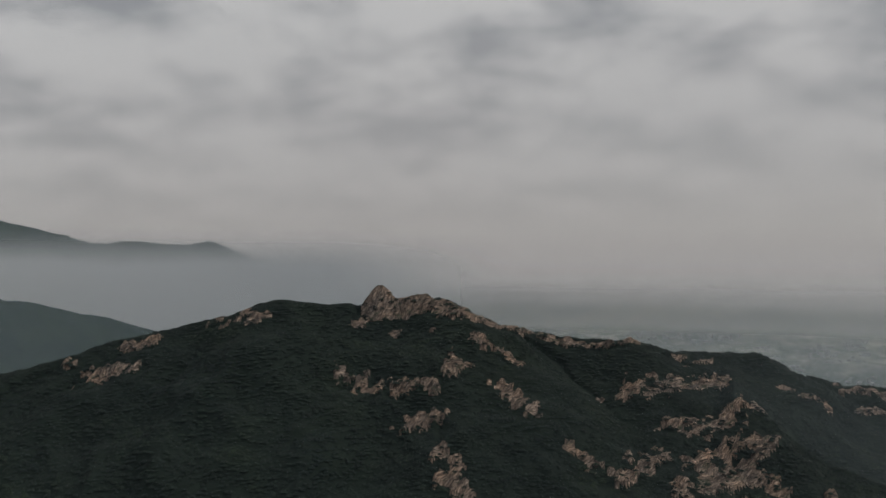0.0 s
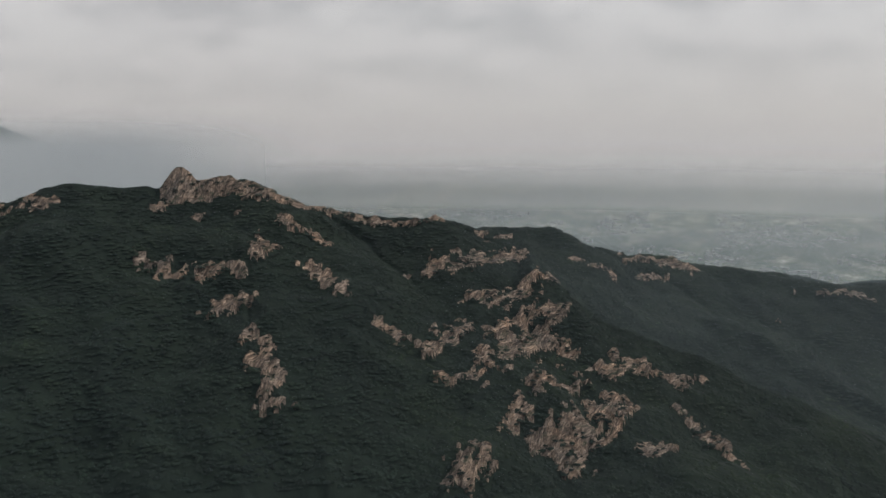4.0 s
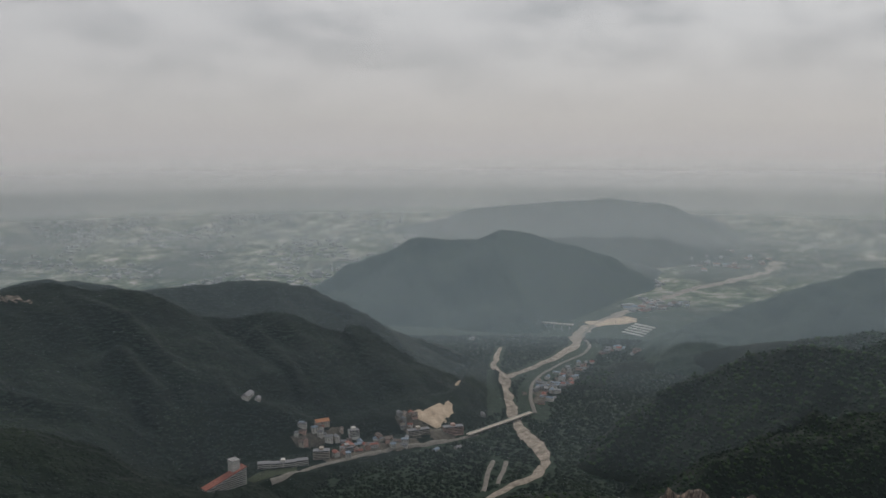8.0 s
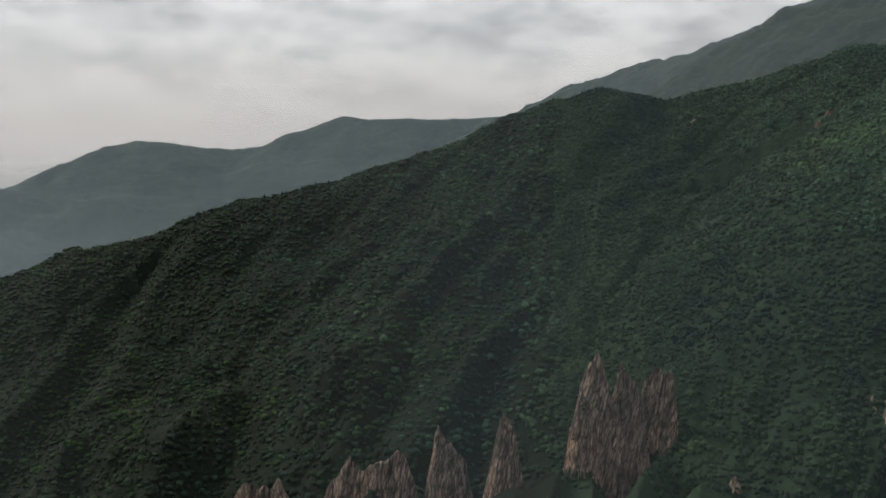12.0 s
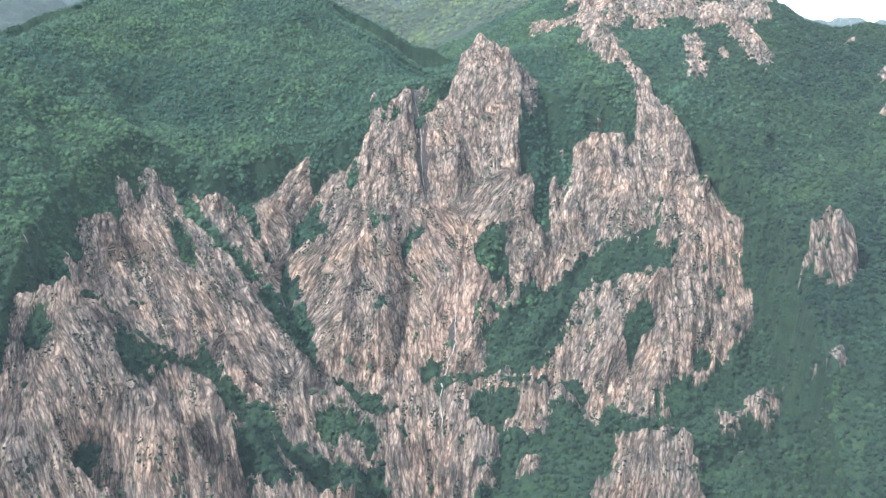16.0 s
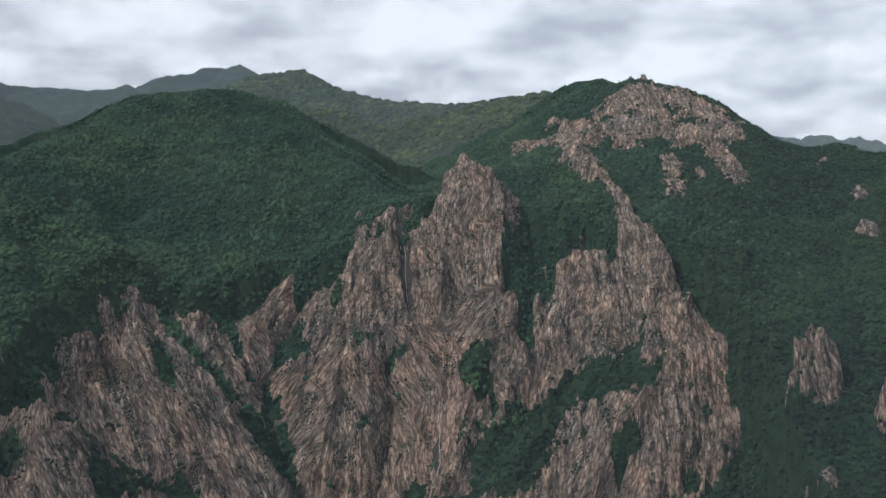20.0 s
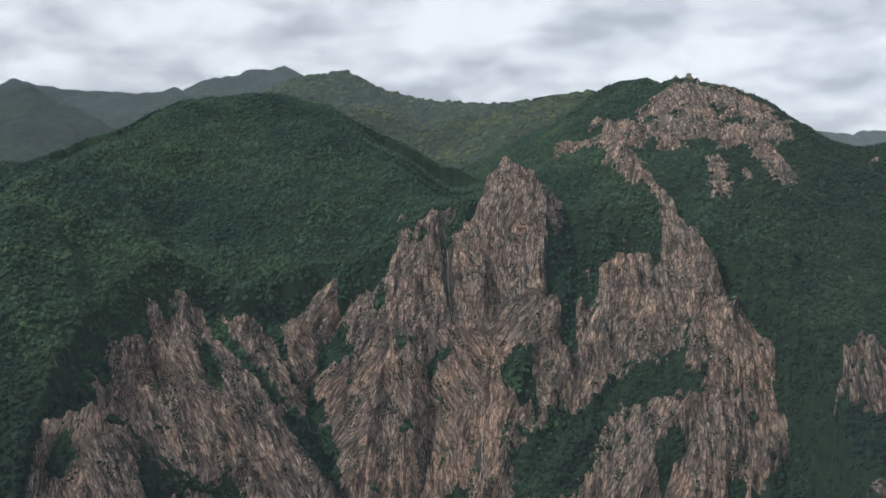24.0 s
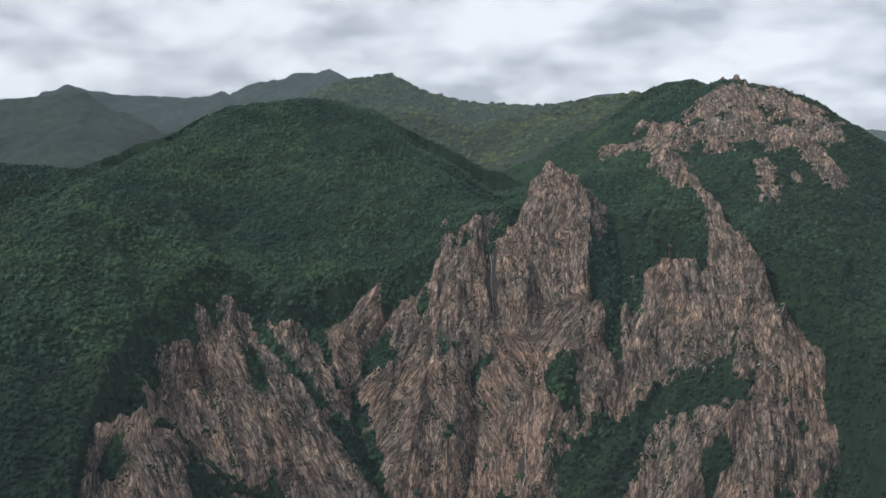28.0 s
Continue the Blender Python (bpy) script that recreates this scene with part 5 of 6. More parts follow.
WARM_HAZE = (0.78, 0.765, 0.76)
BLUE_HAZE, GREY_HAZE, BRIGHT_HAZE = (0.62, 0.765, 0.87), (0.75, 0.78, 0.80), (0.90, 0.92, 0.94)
# see-through sheets stand in for haze; the two nearest lift the dark tones
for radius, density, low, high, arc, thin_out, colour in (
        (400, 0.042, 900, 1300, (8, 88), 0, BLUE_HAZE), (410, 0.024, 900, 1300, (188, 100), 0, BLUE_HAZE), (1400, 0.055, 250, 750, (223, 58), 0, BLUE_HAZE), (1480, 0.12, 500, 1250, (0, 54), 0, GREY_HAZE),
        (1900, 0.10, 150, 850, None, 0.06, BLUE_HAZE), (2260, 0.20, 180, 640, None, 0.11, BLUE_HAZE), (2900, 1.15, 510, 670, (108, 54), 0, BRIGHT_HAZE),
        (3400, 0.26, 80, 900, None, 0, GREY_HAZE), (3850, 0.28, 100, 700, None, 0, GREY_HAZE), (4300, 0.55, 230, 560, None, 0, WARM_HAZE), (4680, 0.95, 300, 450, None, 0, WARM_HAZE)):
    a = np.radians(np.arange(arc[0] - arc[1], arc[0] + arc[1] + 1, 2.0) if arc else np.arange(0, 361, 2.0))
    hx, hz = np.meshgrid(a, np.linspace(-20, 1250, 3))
    veil = sheet("haze_curtain", np.sin(hx) * radius, np.cos(hx) * radius, hz, materials=[haze_material(density, low, high, radius, arc, thin_out, colour, float(np.interp(radius, [3300, 3700, 4200, 4600, 4860], [0, 35, 140, 232, 300])))])
    tagged(veil, "thin see-through curtain sheet painted as grey-blue haze", "haze", kind="structure")


# ---- the village in the valley ----
def plain_colour(name, colour, rough=0.8, grain=3.0, spread=0.25):
    m, n, l, b = node_material(name, rough)
    k = noise_node(n, l, grain, 5, 0.65)
    c = ramp(n, l, k, (0.3, tuple(v * (1 - spread) for v in colour)), (0.7, tuple(min(v * (1 + spread), 0.9) for v in colour)))
    l.new(c, b.inputs["Base Color"])
    return m


WALL_WHITE = plain_colour("white_render", (0.50, 0.48, 0.45))
WALL_CREAM = plain_colour("cream_render", (0.38, 0.33, 0.28))
WALL_PINK = plain_colour("pink_render", (0.42, 0.28, 0.235))
WALL_GREY = plain_colour("grey_concrete", (0.25, 0.245, 0.24))
ROOF_RED = plain_colour("red_tiles", (0.23, 0.09, 0.07))
ROOF_ORANGE = plain_colour("orange_tiles", (0.36, 0.17, 0.09))
ROOF_GREY = plain_colour("grey_roofing", (0.17, 0.17, 0.18))
ROOF_BROWN = plain_colour("brown_roofing", (0.12, 0.095, 0.085))
ROOF_BLUE = plain_colour("blue_metal_roofing", (0.17, 0.21, 0.26))
GLASS_DARK = plain_colour("dark_window", (0.05, 0.055, 0.06), 0.25)
GRAVEL = plain_colour("river_gravel", (0.23, 0.196, 0.163), 0.95, 14.0, 0.5)
SAND = plain_colour("bare_sand", (0.42, 0.33, 0.245), 0.95, 18.0, 0.3)
ASPHALT = plain_colour("pale_road", (0.16, 0.148, 0.132), 0.9, 8.0, 0.2)
EARTH = plain_colour("trodden_earth", (0.085, 0.075, 0.062), 0.95, 9.0, 0.5)
LAWN = plain_colour("lawn", (0.036, 0.045, 0.028), 0.95, 9.0, 0.3)


def height_at(x, y):
    """The ground under a spot of the valley."""
    q, w = np.array([float(x)]), np.array([float(y)])
    return float(max(floor_height(q, w)[0], east_height(q, w)[0], rim_height(q, w)[0], hill_height(q, w)[0], range_height(q, w)[0]))


def part(name, bm, material, parent, label=""):
    me = bpy.data.meshes.new(name)
    bm.normal_update()
    bm.to_mesh(me)
    bm.free()
    me.materials.append(material)
    ob = new(name, me)
    ob.parent = parent
    return tagged(ob, label) if label else ob


def block(x0, x1, y0, y1, z0, z1, bevel=0.0):
    bm = bmesh.new()
    bmesh.ops.create_cube(bm, size=1.0, matrix=Matrix.LocRotScale(((x0 + x1) / 2, (y0 + y1) / 2, (z0 + z1) / 2), None, (x1 - x0, y1 - y0, z1 - z0)))
    if bevel:
        bmesh.ops.bevel(bm, geom=bm.edges[:], offset=bevel, segments=1, affect="EDGES")
    return bm


def gable(length, width, z, rise, over=0.6):
    """A pitched roof with eaves."""
    bm = bmesh.new()
    a, w = length / 2 + over, width / 2 + over
    prof = [(-w, z - 0.25), (0, z + rise), (w, z - 0.25), (w, z + 0.05), (0, z + rise + 0.35), (-w, z + 0.05)]
    ends = [[bm.verts.new((x, y, q)) for y, q in prof] for x in (-a, a)]
    for j in range(6):
        bm.faces.new((ends[0][j], ends[0][(j + 1) % 6], ends[1][(j + 1) % 6], ends[1][j]))
    bm.faces.new(ends[0][::-1])
    bm.faces.new(ends[1])
    bmesh.ops.recalc_face_normals(bm, faces=bm.faces[:])
    return bm


def thing(name, x, y, turn, label, category, group="", z=None):
    ob = new(name)
    ob.matrix_world = pose(x, y, height_at(x, y) if z is None else z, 0, 0, turn)
    return tagged(ob, label, category, group)


def windows(parent, length, y, z0, floors, count, storey=3.0, size=(1.5, 1.4)):
    step = length / count
    for f in range(floors):
        for k in range(count):
            cx = -length / 2 + step * (k + 0.5)
            part("window", block(cx - size[0] / 2, cx + size[0] / 2, y - 0.12, y + 0.12, z0 + f * storey, z0 + f * storey + size[1]), GLASS_DARK, parent)


def house(x, y, turn, length, width, floors, wall, roof, label, group="village houses", pitched=True, lit=True):
    ob = thing("house", x, y, turn, label, "house", group)
    high = floors * 3.0
    body = part("wall", block(-length / 2, length / 2, -width / 2, width / 2, -6, high), wall, ob)
    if pitched:
        part("roof", gable(length, width, high, width * 0.28), roof, ob)
    else:
        part("roof", block(-length / 2 - 0.3, length / 2 + 0.3, -width / 2 - 0.3, width / 2 + 0.3, high, high + 0.9), roof, ob)
    if lit:
        windows(ob, length, -width / 2, 1.0, floors, max(2, int(length / 4)))
        windows(ob, length, width / 2, 1.0, floors, max(2, int(length / 4)))
    return ob


def ribbon(name, points, width, material, label, category, lift=1.2, kind="structure", wobble=0.25):
    """A strip of ground along a line: river bed, road or path."""
    pts = np.array(points, float)
    seg = np.hypot(*np.diff(pts, axis=0).T)
    s = np.concatenate([[0], np.cumsum(seg)])
    q = np.arange(0, s[-1], 8.0)
    px, py = np.interp(q, s, pts[:, 0]), np.interp(q, s, pts[:, 1])
    soft = np.ones(7) / 7
    if len(q) > 14:
        px = np.convolve(np.pad(px, 3, "edge"), soft, "valid")
        py = np.convolve(np.pad(py, 3, "edge"), soft, "valid")
    dx, dy = np.gradient(px), np.gradient(py)
    ln = np.hypot(dx, dy) + 1e-6
    wide = (np.interp(q, s, width) if np.ndim(width) else np.full(len(q), float(width)))
    cross = np.linspace(-0.5, 0.5, 5)
    x = px[:, None] - (dy / ln * wide)[:, None] * cross
    y = py[:, None] + (dx / ln * wide)[:, None] * cross
    edge = np.abs(cross)[None] * 2
    shift = fbm(x, y, 60, 3, 44) * wobble * 2 * wide[:, None] * edge
    x, y = x - (dy / ln)[:, None] * shift, y + (dx / ln)[:, None] * shift
    z = np.maximum(floor_height(x, y), np.minimum(east_height(x, y), 40)) + lift - (edge > 0.9) * lift * 0.9
    return tagged(sheet(name, x, y, z, materials=[material]), label, category, kind=kind)


ribbon("river", [(-904, -968), (-994, -985), (-1058, -986), (-1123, -1005), (-1172, -1066), (-1204, -1133), (-1254, -1211), (-1316, -1286), (-1400, -1385), (-1468, -1466)], [13, 15, 18, 20, 29, 29, 22, 20, 20, 20], GRAVEL, "dry gravel river bed winding through the valley", "river")
ribbon("river", [(-1400, -1385), (-1468, -1466), (-1519, -1544), (-1611, -1623), (-1673, -1671)], [26, 24, 17, 14, 9], GRAVEL, "side arm of the gravel river bed", "river", 1.4)
ribbon("river", [(-1446, -1440), (-1594, -1472), (-1712, -1496), (-1839, -1531), (-1932, -1618), (-2033, -1656), (-2264, -1720), (-2509, -1751), (-2809, -1799), (-3034, -1752), (-3232, -1717), (-3397, -1742)], [20, 20, 22, 26, 44, 48, 40, 36, 36, 40, 46, 50], GRAVEL, "gravel river bed running down to the plain", "river", 1.3)
ribbon("road", [(-1313, -1210), (-1388, -1295), (-1473, -1369), (-1550, -1409), (-1663, -1444), (-1779, -1461), (-1864, -1506), (-1954, -1610), (-2076, -1668), (-2372, -1752), (-2709, -1811), (-2994, -1781)], 9, ASPHALT, "pale two-lane valley road beside the river", "road", 2.0, wobble=0.0)
ribbon("road", [(-1143, -1202), (-1097, -1210), (-1030, -1224), (-966, -1242), (-888, -1239), (-822, -1247), (-767, -1253), (-710, -1233), (-679, -1236)], 11, ASPHALT, "village street lined with houses", "road", 2.0, wobble=0.0)
ribbon("path", [(-949, -998), (-1004, -1042), (-1043, -1071), (-1074, -1095)], 9, ASPHALT, "narrow pale path through woods", "path", 1.8)
ribbon("path", [(-996, -1007), (-1040, -1037), (-1080, -1070)], 8, ASPHALT, "narrow pale path through woods", "path", 1.8)
ribbon("path", [(-1132, -1325), (-1199, -1361), (-1264, -1400), (-1306, -1437)], 7, SAND, "sandy track leading up from the clearing", "path", 1.8)
ribbon("clearing", [(-1051, -1276), (-1081, -1297), (-1129, -1313), (-1164, -1317)], [40, 62, 66, 40], SAND, "bare sandy car park clearing", "clearing", 1.6)
ribbon("clearing", [(-2071, -1675), (-2189, -1663), (-2269, -1658)], [60, 110, 90], SAND, "bare sandy building ground beside the river", "clearing", 1.7)
ribbon("clearing", [(-804, -1255), (-864, -1256), (-924, -1254), (-982, -1246), (-1022, -1240)], [26, 34, 36, 34, 30], EARTH, "trodden earth and yards among the village houses", "clearing", 1.3)
ribbon("clearing", [(-792, -1343), (-825, -1348), (-869, -1339), (-899, -1317)], [24, 40, 40, 26], EARTH, "trodden earth and yards among the upper houses", "clearing", 1.3)
ribbon("clearing", [(-1004, -1300), (-1036, -1299), (-1035, -1264), (-1102, -1223)], [30, 44, 50, 40], EARTH, "trodden earth round the visitor buildings", "clearing", 1.3)
ribbon("clearing", [(-1363, -1254), (-1466, -1316), (-1598, -1360), (-1711, -1387)], [30, 46, 46, 40], EARTH, "yards of the riverside settlement", "clearing", 1.2)
ribbon("lawn", [(-667, -1265), (-716, -1283), (-755, -1260)], [24, 34, 30], LAWN, "clipped hotel lawn on the hillside", "lawn", 1.2)


def bridge(a, b, width, high):
    (ax, ay), (bx, by) = a, b
    length, turn = math.hypot(bx - ax, by - ay), math.degrees(math.atan2(by - ay, bx - ax))
    ob = thing("bridge", (ax + bx) / 2, (ay + by) / 2, turn, "long pale concrete road bridge over the river bed", "bridge", z=height_at(ax, ay))
    part("deck", block(-length / 2, length / 2, -width / 2, width / 2, high - 1.4, high, 0.1), WALL_CREAM, ob)
    for y in (-width / 2, width / 2):
        part("parapet", block(-length / 2, length / 2, y - 0.25, y + 0.25, high, high + 1.1), WALL_WHITE, ob)
    n = max(3, int(length / 22))
    for k in range(n):
        x = -length / 2 + length * (k + 0.5) / n
        part("pier", block(x - 1.0, x + 1.0, -width * 0.35, width * 0.35, -8, high - 1.4, 0.2), WALL_GREY, ob)


bridge(*[(-1110, -1204), (-1304, -1213)], 10, 7)
bridge(*[(-1929, -1747), (-1972, -1660)], 12, 6)


def wedge_hotel(x, y, turn):
    """A hotel whose roof runs up in one long slope, with a lift tower at its high end."""
    ob = thing("hotel", x, y, turn, "white terraced hotel with long sloping red roof and tower", "hotel")
    length, depth, low, high = 74.0, 16.0, 10.0, 30.0
    bm = bmesh.new()
    ring = [[bm.verts.new((px, py, pz)) for px, pz in ((-length / 2, -10), (length / 2, -10), (length / 2, high), (-length / 2, low))] for py in (-depth / 2, depth / 2)]
    for j in range(4):
        bm.faces.new((ring[0][j], ring[0][(j + 1) % 4], ring[1][(j + 1) % 4], ring[1][j]))
    bm.faces.new(ring[0][::-1])
    bm.faces.new(ring[1])
    bmesh.ops.recalc_face_normals(bm, faces=bm.faces[:])
    part("wall", bm, WALL_WHITE, ob)
    bm = bmesh.new()
    ring = [[bm.verts.new((px, py, pz)) for px, pz in ((-length / 2 - 1, low + 0.1), (length / 2 + 1, high + 0.6), (length / 2 + 1, high + 1.6), (-length / 2 - 1, low + 1.1))] for py in (-depth / 2 - 0.8, depth / 2 + 0.8)]
    for j in range(4):
        bm.faces.new((ring[0][j], ring[0][(j + 1) % 4], ring[1][(j + 1) % 4], ring[1][j]))
    bm.faces.new(ring[0][::-1])
    bm.faces.new(ring[1])
    bmesh.ops.recalc_face_normals(bm, faces=bm.faces[:])
    part("roof", bm, ROOF_RED, ob, "long sloping red roof")
    tower = part("tower", block(length / 2 - 22, length / 2 - 8, -2, depth / 2 + 6, -8, high + 13, 0.2), WALL_WHITE, ob, "plain white lift tower")
    part("tower_cap", block(length / 2 - 22.6, length / 2 - 7.4, -2.6, depth / 2 + 6.6, high + 13, high + 14.2), WALL_GREY, tower)
    for side in (-1, 1):
        for f in range(9):
            z = -2 + f * 3.3
            start = -length / 2 + max(0.0, (z + 3.0 - low) / (high - low)) * length
            if start > length / 2 - 6:
                continue
            y0 = side * depth / 2
            part("balcony", block(start + 1, length / 2 - 0.5, y0 - 0.7, y0 + 0.7, z, z + 1.0), WALL_WHITE, ob)
            part("window_band", block(start + 2, length / 2 - 1.5, y0 - 0.1, y0 + 0.1, z + 1.0, z + 2.6), GLASS_DARK, ob)


def long_hotel(x, y, turn, length, floors, label, bend=0.0, wall=None):
    """A long lodge in straight lengths set along a gentle bend, with galleries on each floor."""
    ob = thing("lodge", x, y, turn, label, "hotel")
    n = max(1, int(length / 18))
    piece = length / n
    for k in range(n):
        c = -length / 2 + piece * (k + 0.5)
        off = bend * ((2 * c / length) ** 2)
        part("wing", block(c - piece / 2, c + piece / 2, off - 6, off + 6, -8, floors * 3.1), wall or WALL_WHITE, ob)
        part("roof", block(c - piece / 2 - 0.2, c + piece / 2 + 0.2, off - 6.8, off + 6.8, floors * 3.1, floors * 3.1 + 0.8), ROOF_GREY, ob)
        for side in (-1, 1):
            for f in range(floors):
                part("gallery", block(c - piece / 2 + 0.6, c + piece / 2 - 0.6, off + side * 6 - 0.12, off + side * 6 + 0.12, f * 3.1 + 1.0, f * 3.1 + 2.5), GLASS_DARK, ob)
    part("stair_tower", block(-4, 4, -3, 7, -8, floors * 3.1 + 5), wall or WALL_WHITE, ob)
    return ob


def bearing_turn(a, b):
    return math.degrees(math.atan2(b[1] - a[1], b[0] - a[0]))


HOTEL_LINE = [(-582, -1269), (-659, -1272)]
wedge_hotel((HOTEL_LINE[0][0] + HOTEL_LINE[1][0]) / 2, (HOTEL_LINE[0][1] + HOTEL_LINE[1][1]) / 2, bearing_turn(*HOTEL_LINE))
LODGE_LINE = [(-702, -1309), (-783, -1267)]
long_hotel((LODGE_LINE[0][0] + LODGE_LINE[1][0]) / 2, (LODGE_LINE[0][1] + LODGE_LINE[1][1]) / 2, bearing_turn(*LODGE_LINE), 88, 3, "long bent white lodge with galleries on the hillside", 8)
for spot, length, floors, wall, label in (
        ((-816, -1278), 30, 5, WALL_CREAM, "cream five-storey guest house beside the street"),
        ((-1100, -1237), 40, 5, WALL_PINK, "large pink stone visitor building beside the bridge"),
        ((-1028, -1259), 44, 3, WALL_CREAM, "broad brown-roofed hall below the clearing"),
        ((-913, -1314), 20, 4, WALL_WHITE, "white guest house at the wood's edge"),
        ((-869, -1273), 26, 3, WALL_GREY, "grey concrete guest house on the street")):
    long_hotel(*spot, bearing_turn(*LODGE_LINE) + rng.uniform(-15, 15), length, floors, label, 0.0, wall)
house(*(-866, -1351), bearing_turn(*LODGE_LINE) + 10, 26, 14, 2, WALL_CREAM, ROOF_ORANGE, "house with bright orange tiled roof on the slope")
house(*(-761, -1443), 40, 30, 14, 2, WALL_WHITE, ROOF_GREY, "white temple hall in a forest clearing")
house(*(-775, -1430), 55, 18, 10, 1, WALL_WHITE, ROOF_GREY, "small white temple house in a forest clearing")
house(*(-1671, -1788), 20, 18, 10, 2, WALL_WHITE, ROOF_GREY, "lone white house in the woods")
house(*(-1212, -1268), 60, 14, 9, 1, WALL_GREY, ROOF_GREY, "grey house among riverside trees")
house(*(-1018, -1195), 15, 14, 9, 1, WALL_WHITE, ROOF_BLUE, "low house with pale blue roof")
house(*(-1058, -1177), 0, 14, 8, 1, WALL_WHITE, ROOF_GREY, "low white house near the bridge")

HOUSE_LOOKS = [(WALL_WHITE, ROOF_GREY, "white village house with grey roof"), (WALL_CREAM, ROOF_BROWN, "cream village house with brown roof"),
               (WALL_WHITE, ROOF_RED, "white village house with red tiled roof"), (WALL_GREY, ROOF_GREY, "grey concrete village house"),
               (WALL_PINK, ROOF_BROWN, "pinkish village house with brown roof"), (WALL_WHITE, ROOF_BLUE, "white village house with blue metal roof")]


def row_of_houses(line, count, spread, turn_by=0.0, big=1.0, windows_too=True):
    """Houses strewn along a line of the plan."""
    pts = np.array(line, float)
    s = np.concatenate([[0], np.cumsum(np.hypot(*np.diff(pts, axis=0).T))])
    for k in range(count):
        q = s[-1] * (k + rng.uniform(0.2, 0.8)) / count
        x, y = np.interp(q, s, pts[:, 0]) + rng.uniform(-spread, spread), np.interp(q, s, pts[:, 1]) + rng.uniform(-spread, spread)
        wall, roof, label = HOUSE_LOOKS[rng.randint(len(HOUSE_LOOKS))]
        house(x, y, turn_by + rng.uniform(-20, 20) + 90 * rng.randint(2), big * rng.uniform(9, 17), big * rng.uniform(7, 10), rng.randint(1, 4), wall, roof, label, pitched=rng.rand() < 0.65, lit=windows_too)


ALONG = bearing_turn(*LODGE_LINE)
row_of_houses([(-830, -1259), (-906, -1263), (-959, -1250), (-999, -1243)], 20, 12, ALONG)
row_of_houses([(-846, -1283), (-910, -1286), (-969, -1279)], 12, 14, ALONG)
row_of_houses([(-804, -1343), (-832, -1350), (-870, -1340), (-900, -1318)], 16, 16, ALONG)
row_of_houses([(-1014, -1305), (-1040, -1304), (-1047, -1288)], 9, 12, ALONG)
row_of_houses([(-1413, -1299), (-1492, -1342), (-1620, -1379), (-1706, -1393)], 34, 26, 30, 1.1, False)
row_of_houses([(-1381, -1253), (-1468, -1294), (-1602, -1336)], 20, 16, 30, 1.1, False)
row_of_houses([(-1822, -1446), (-1884, -1434), (-1885, -1376)], 14, 22, 30, 1.3, False)
row_of_houses([(-2336, -1726), (-2463, -1695), (-2586, -1657)], 26, 40, 20, 1.8, False)
row_of_houses([(-3160, -2008), (-3246, -1932), (-3343, -1846)], 20, 90, 20, 2.5, False)


def polytunnel(x, y, turn):
    ob = thing("greenhouse", x, y, turn, "long white plastic greenhouse tunnel", "greenhouse", "greenhouses")
    bm = bmesh.new()
    n = 7
    rings = [[bm.verts.new((px, 4.5 * math.cos(math.pi * j / n), 3.6 * math.sin(math.pi * j / n))) for j in range(n + 1)] for px in (-38, 38)]
    for j in range(n):
        bm.faces.new((rings[0][j], rings[0][j + 1], rings[1][j + 1], rings[1][j]))
    bm.faces.new(rings[0])
    bm.faces.new(rings[1][::-1])
    part("cover", bm, WALL_WHITE, ob)
    part("door", block(37.9, 38.3, -1.2, 1.2, 0, 2.3), WALL_GREY, ob)


TUNNELS = [(-2073, -1516), (-2187, -1554)]
for k in range(5):
    polytunnel(TUNNELS[0][0] + (TUNNELS[1][0] - TUNNELS[0][0]) * k / 4, TUNNELS[0][1] + (TUNNELS[1][1] - TUNNELS[0][1]) * k / 4, bearing_turn(*TUNNELS) + 70)

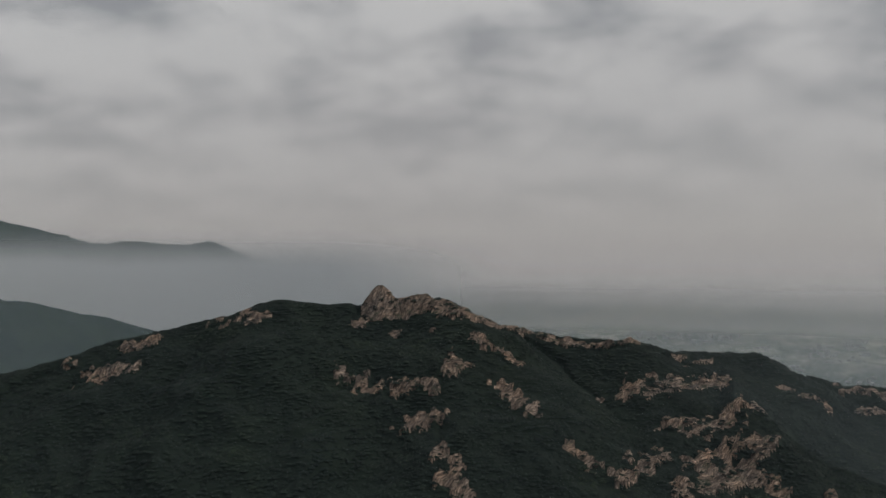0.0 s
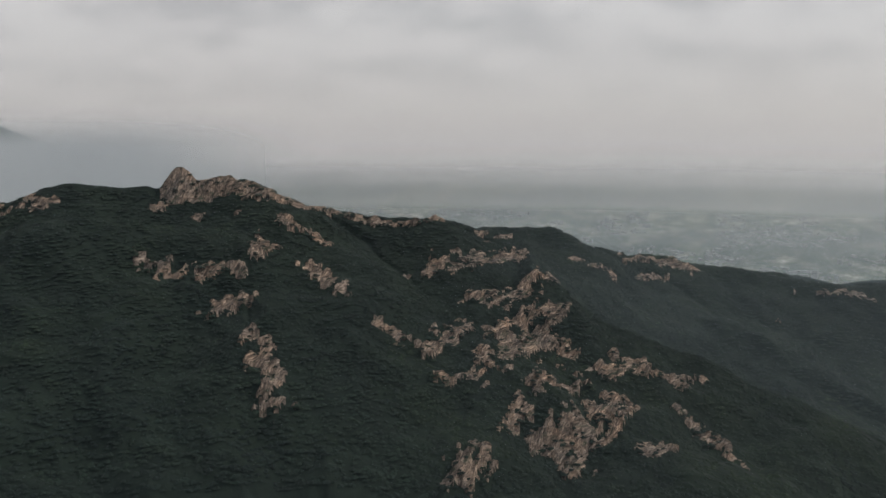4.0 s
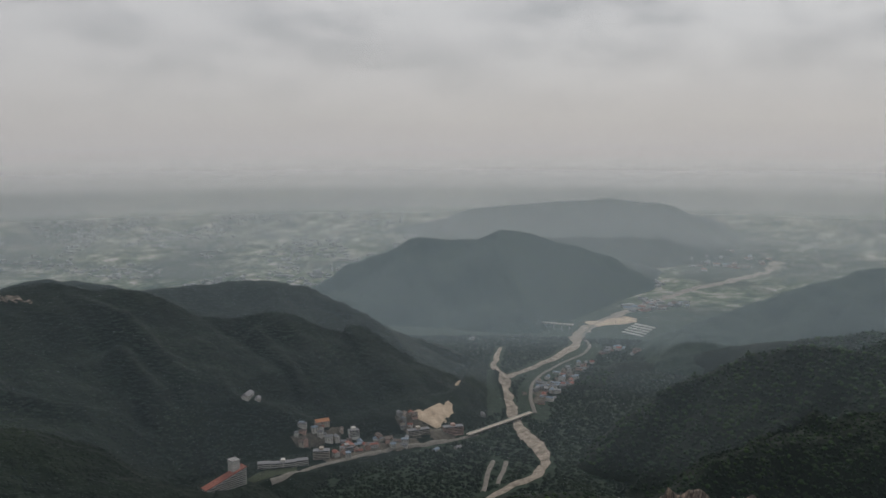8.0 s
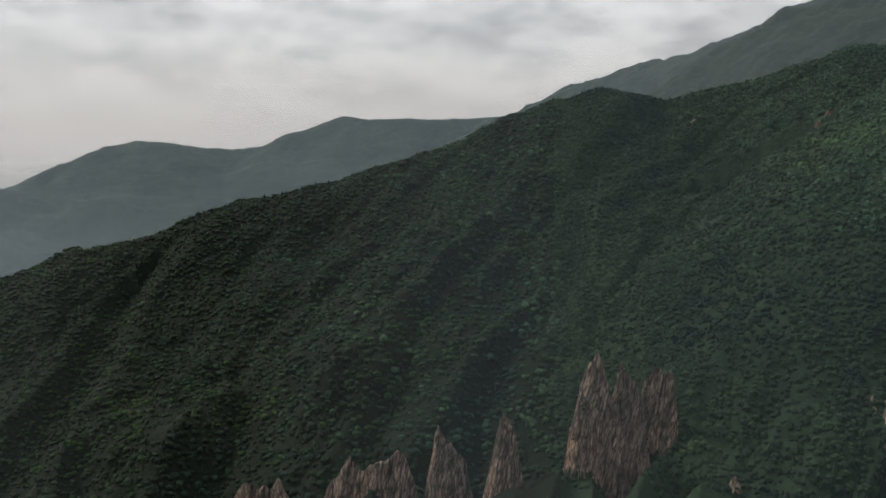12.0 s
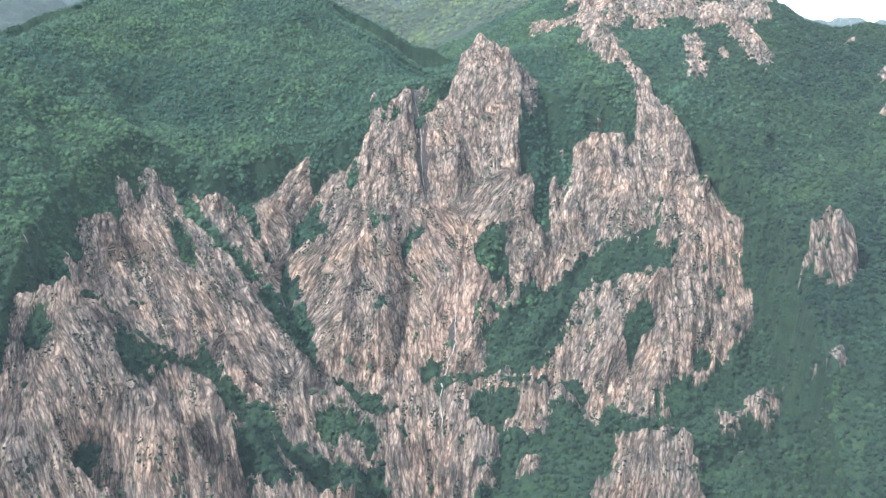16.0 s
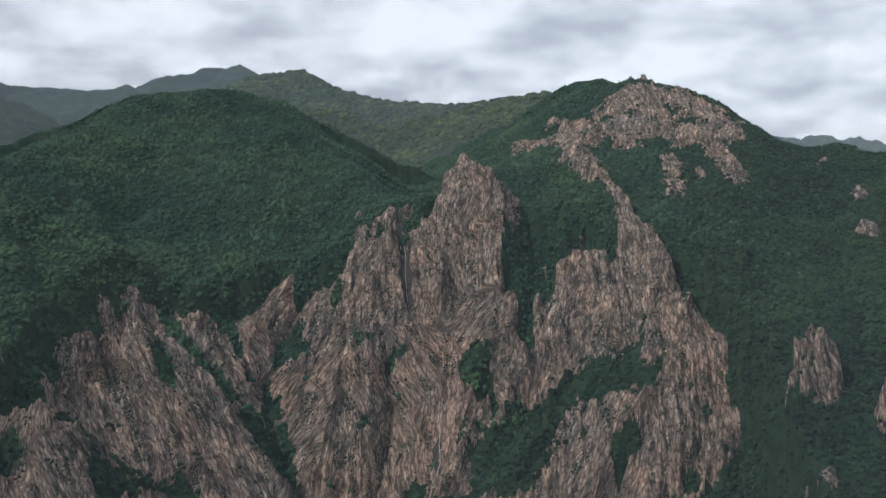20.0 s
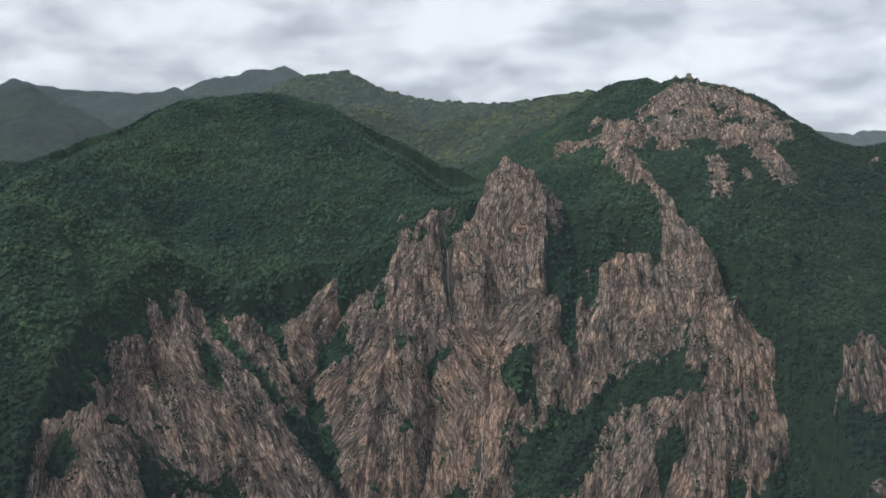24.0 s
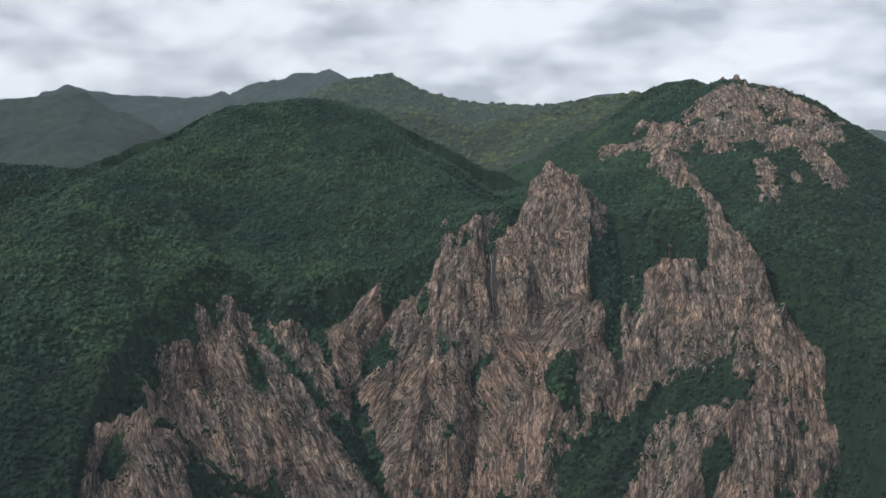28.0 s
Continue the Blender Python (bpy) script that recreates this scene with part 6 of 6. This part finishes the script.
# ---- the hazy towns on the plain ----
def far_town(a0, a1, r0, r1, count, label):
    bm_co, bm_f = [], []
    for k in range(count):
        a, r = math.radians(rng.uniform(a0, a1)), rng.uniform(r0, r1)
        x, y = r * math.sin(a), r * math.cos(a)
        if perlin(x / 260, y / 260, 5) < 0.05:
            continue
        z = float(floor_height(np.array([x]), np.array([y]))[0])
        w, d, h = rng.uniform(8, 40), rng.uniform(6, 14), rng.uniform(3, 9) * (3.5 if rng.rand() < 0.06 else 1)
        t = rng.uniform(0, 3.14)
        base = len(bm_co)
        for dz in (-6, h):
            for sx, sy in ((-1, -1), (1, -1), (1, 1), (-1, 1)):
                bm_co.append((x + sx * w / 2 * math.cos(t) - sy * d / 2 * math.sin(t), y + sx * w / 2 * math.sin(t) + sy * d / 2 * math.cos(t), z + dz))
        bm_f += [tuple(base + i for i in f) for f in ((4, 5, 6, 7), (0, 1, 5, 4), (1, 2, 6, 5), (2, 3, 7, 6), (3, 0, 4, 7))]
    me = bpy.data.meshes.new("far_town")
    me.from_pydata(bm_co, [], bm_f)
    me.materials.append(WALL_GREY)
    tagged(new("far_town", me), label, "buildings", kind="stuff")


far_town(160, 236, 2950, 4500, 6000, "pale scattered houses and sheds of a far town")


# ---- the waterfall ----
def stream(name, line, width, lift, material, parent, label):
    """A narrow strip that follows the gully down the cliff."""
    pts = np.array(line, float)
    s = np.concatenate([[0], np.cumsum(np.hypot(*np.diff(pts[:, :2], axis=0).T))])
    q = np.arange(0, s[-1], 1.5)
    px = np.interp(q, s, pts[:, 0]) + fbm(q, q * 0, 30, 3, 71) * 5
    py = np.interp(q, s, pts[:, 1])
    cross = np.linspace(-0.5, 0.5, 5)[None] * (width * (1 + 0.9 * fbm(q, q * 0 + 9, 9, 3, 72)) * np.clip(np.sin(np.pi * q / s[-1]), 0.02, 1) ** 0.6)[:, None]
    x, y = px[:, None] + cross, py[:, None] + 0 * cross
    z = great_height(x, y) + lift
    ob = sheet(name, x, y, z, materials=[material])
    ob.parent = parent
    return tagged(ob, label)


FALL_WATER = plain_colour("falling_water", (0.30, 0.262, 0.230), 0.8, 2.0, 0.2)
WET_ROCK = plain_colour("wet_rock", (0.040, 0.035, 0.032), 1.0, 5.0, 0.4)
waterfall = tagged(new("waterfall"), "thin thread of water falling down a dark wet granite gully", "waterfall")
stream("wet_streak", GORGE[:4], 14.0, 0.7, WET_ROCK, waterfall, "dark wet rock behind the water")
stream("wet_streak", GORGE[7:9], 7.0, 0.9, WET_ROCK, waterfall, "dark wet rock behind the water")
stream("water", GORGE, 0.9, 1.3, FALL_WATER, waterfall, "thin pale thread of water")
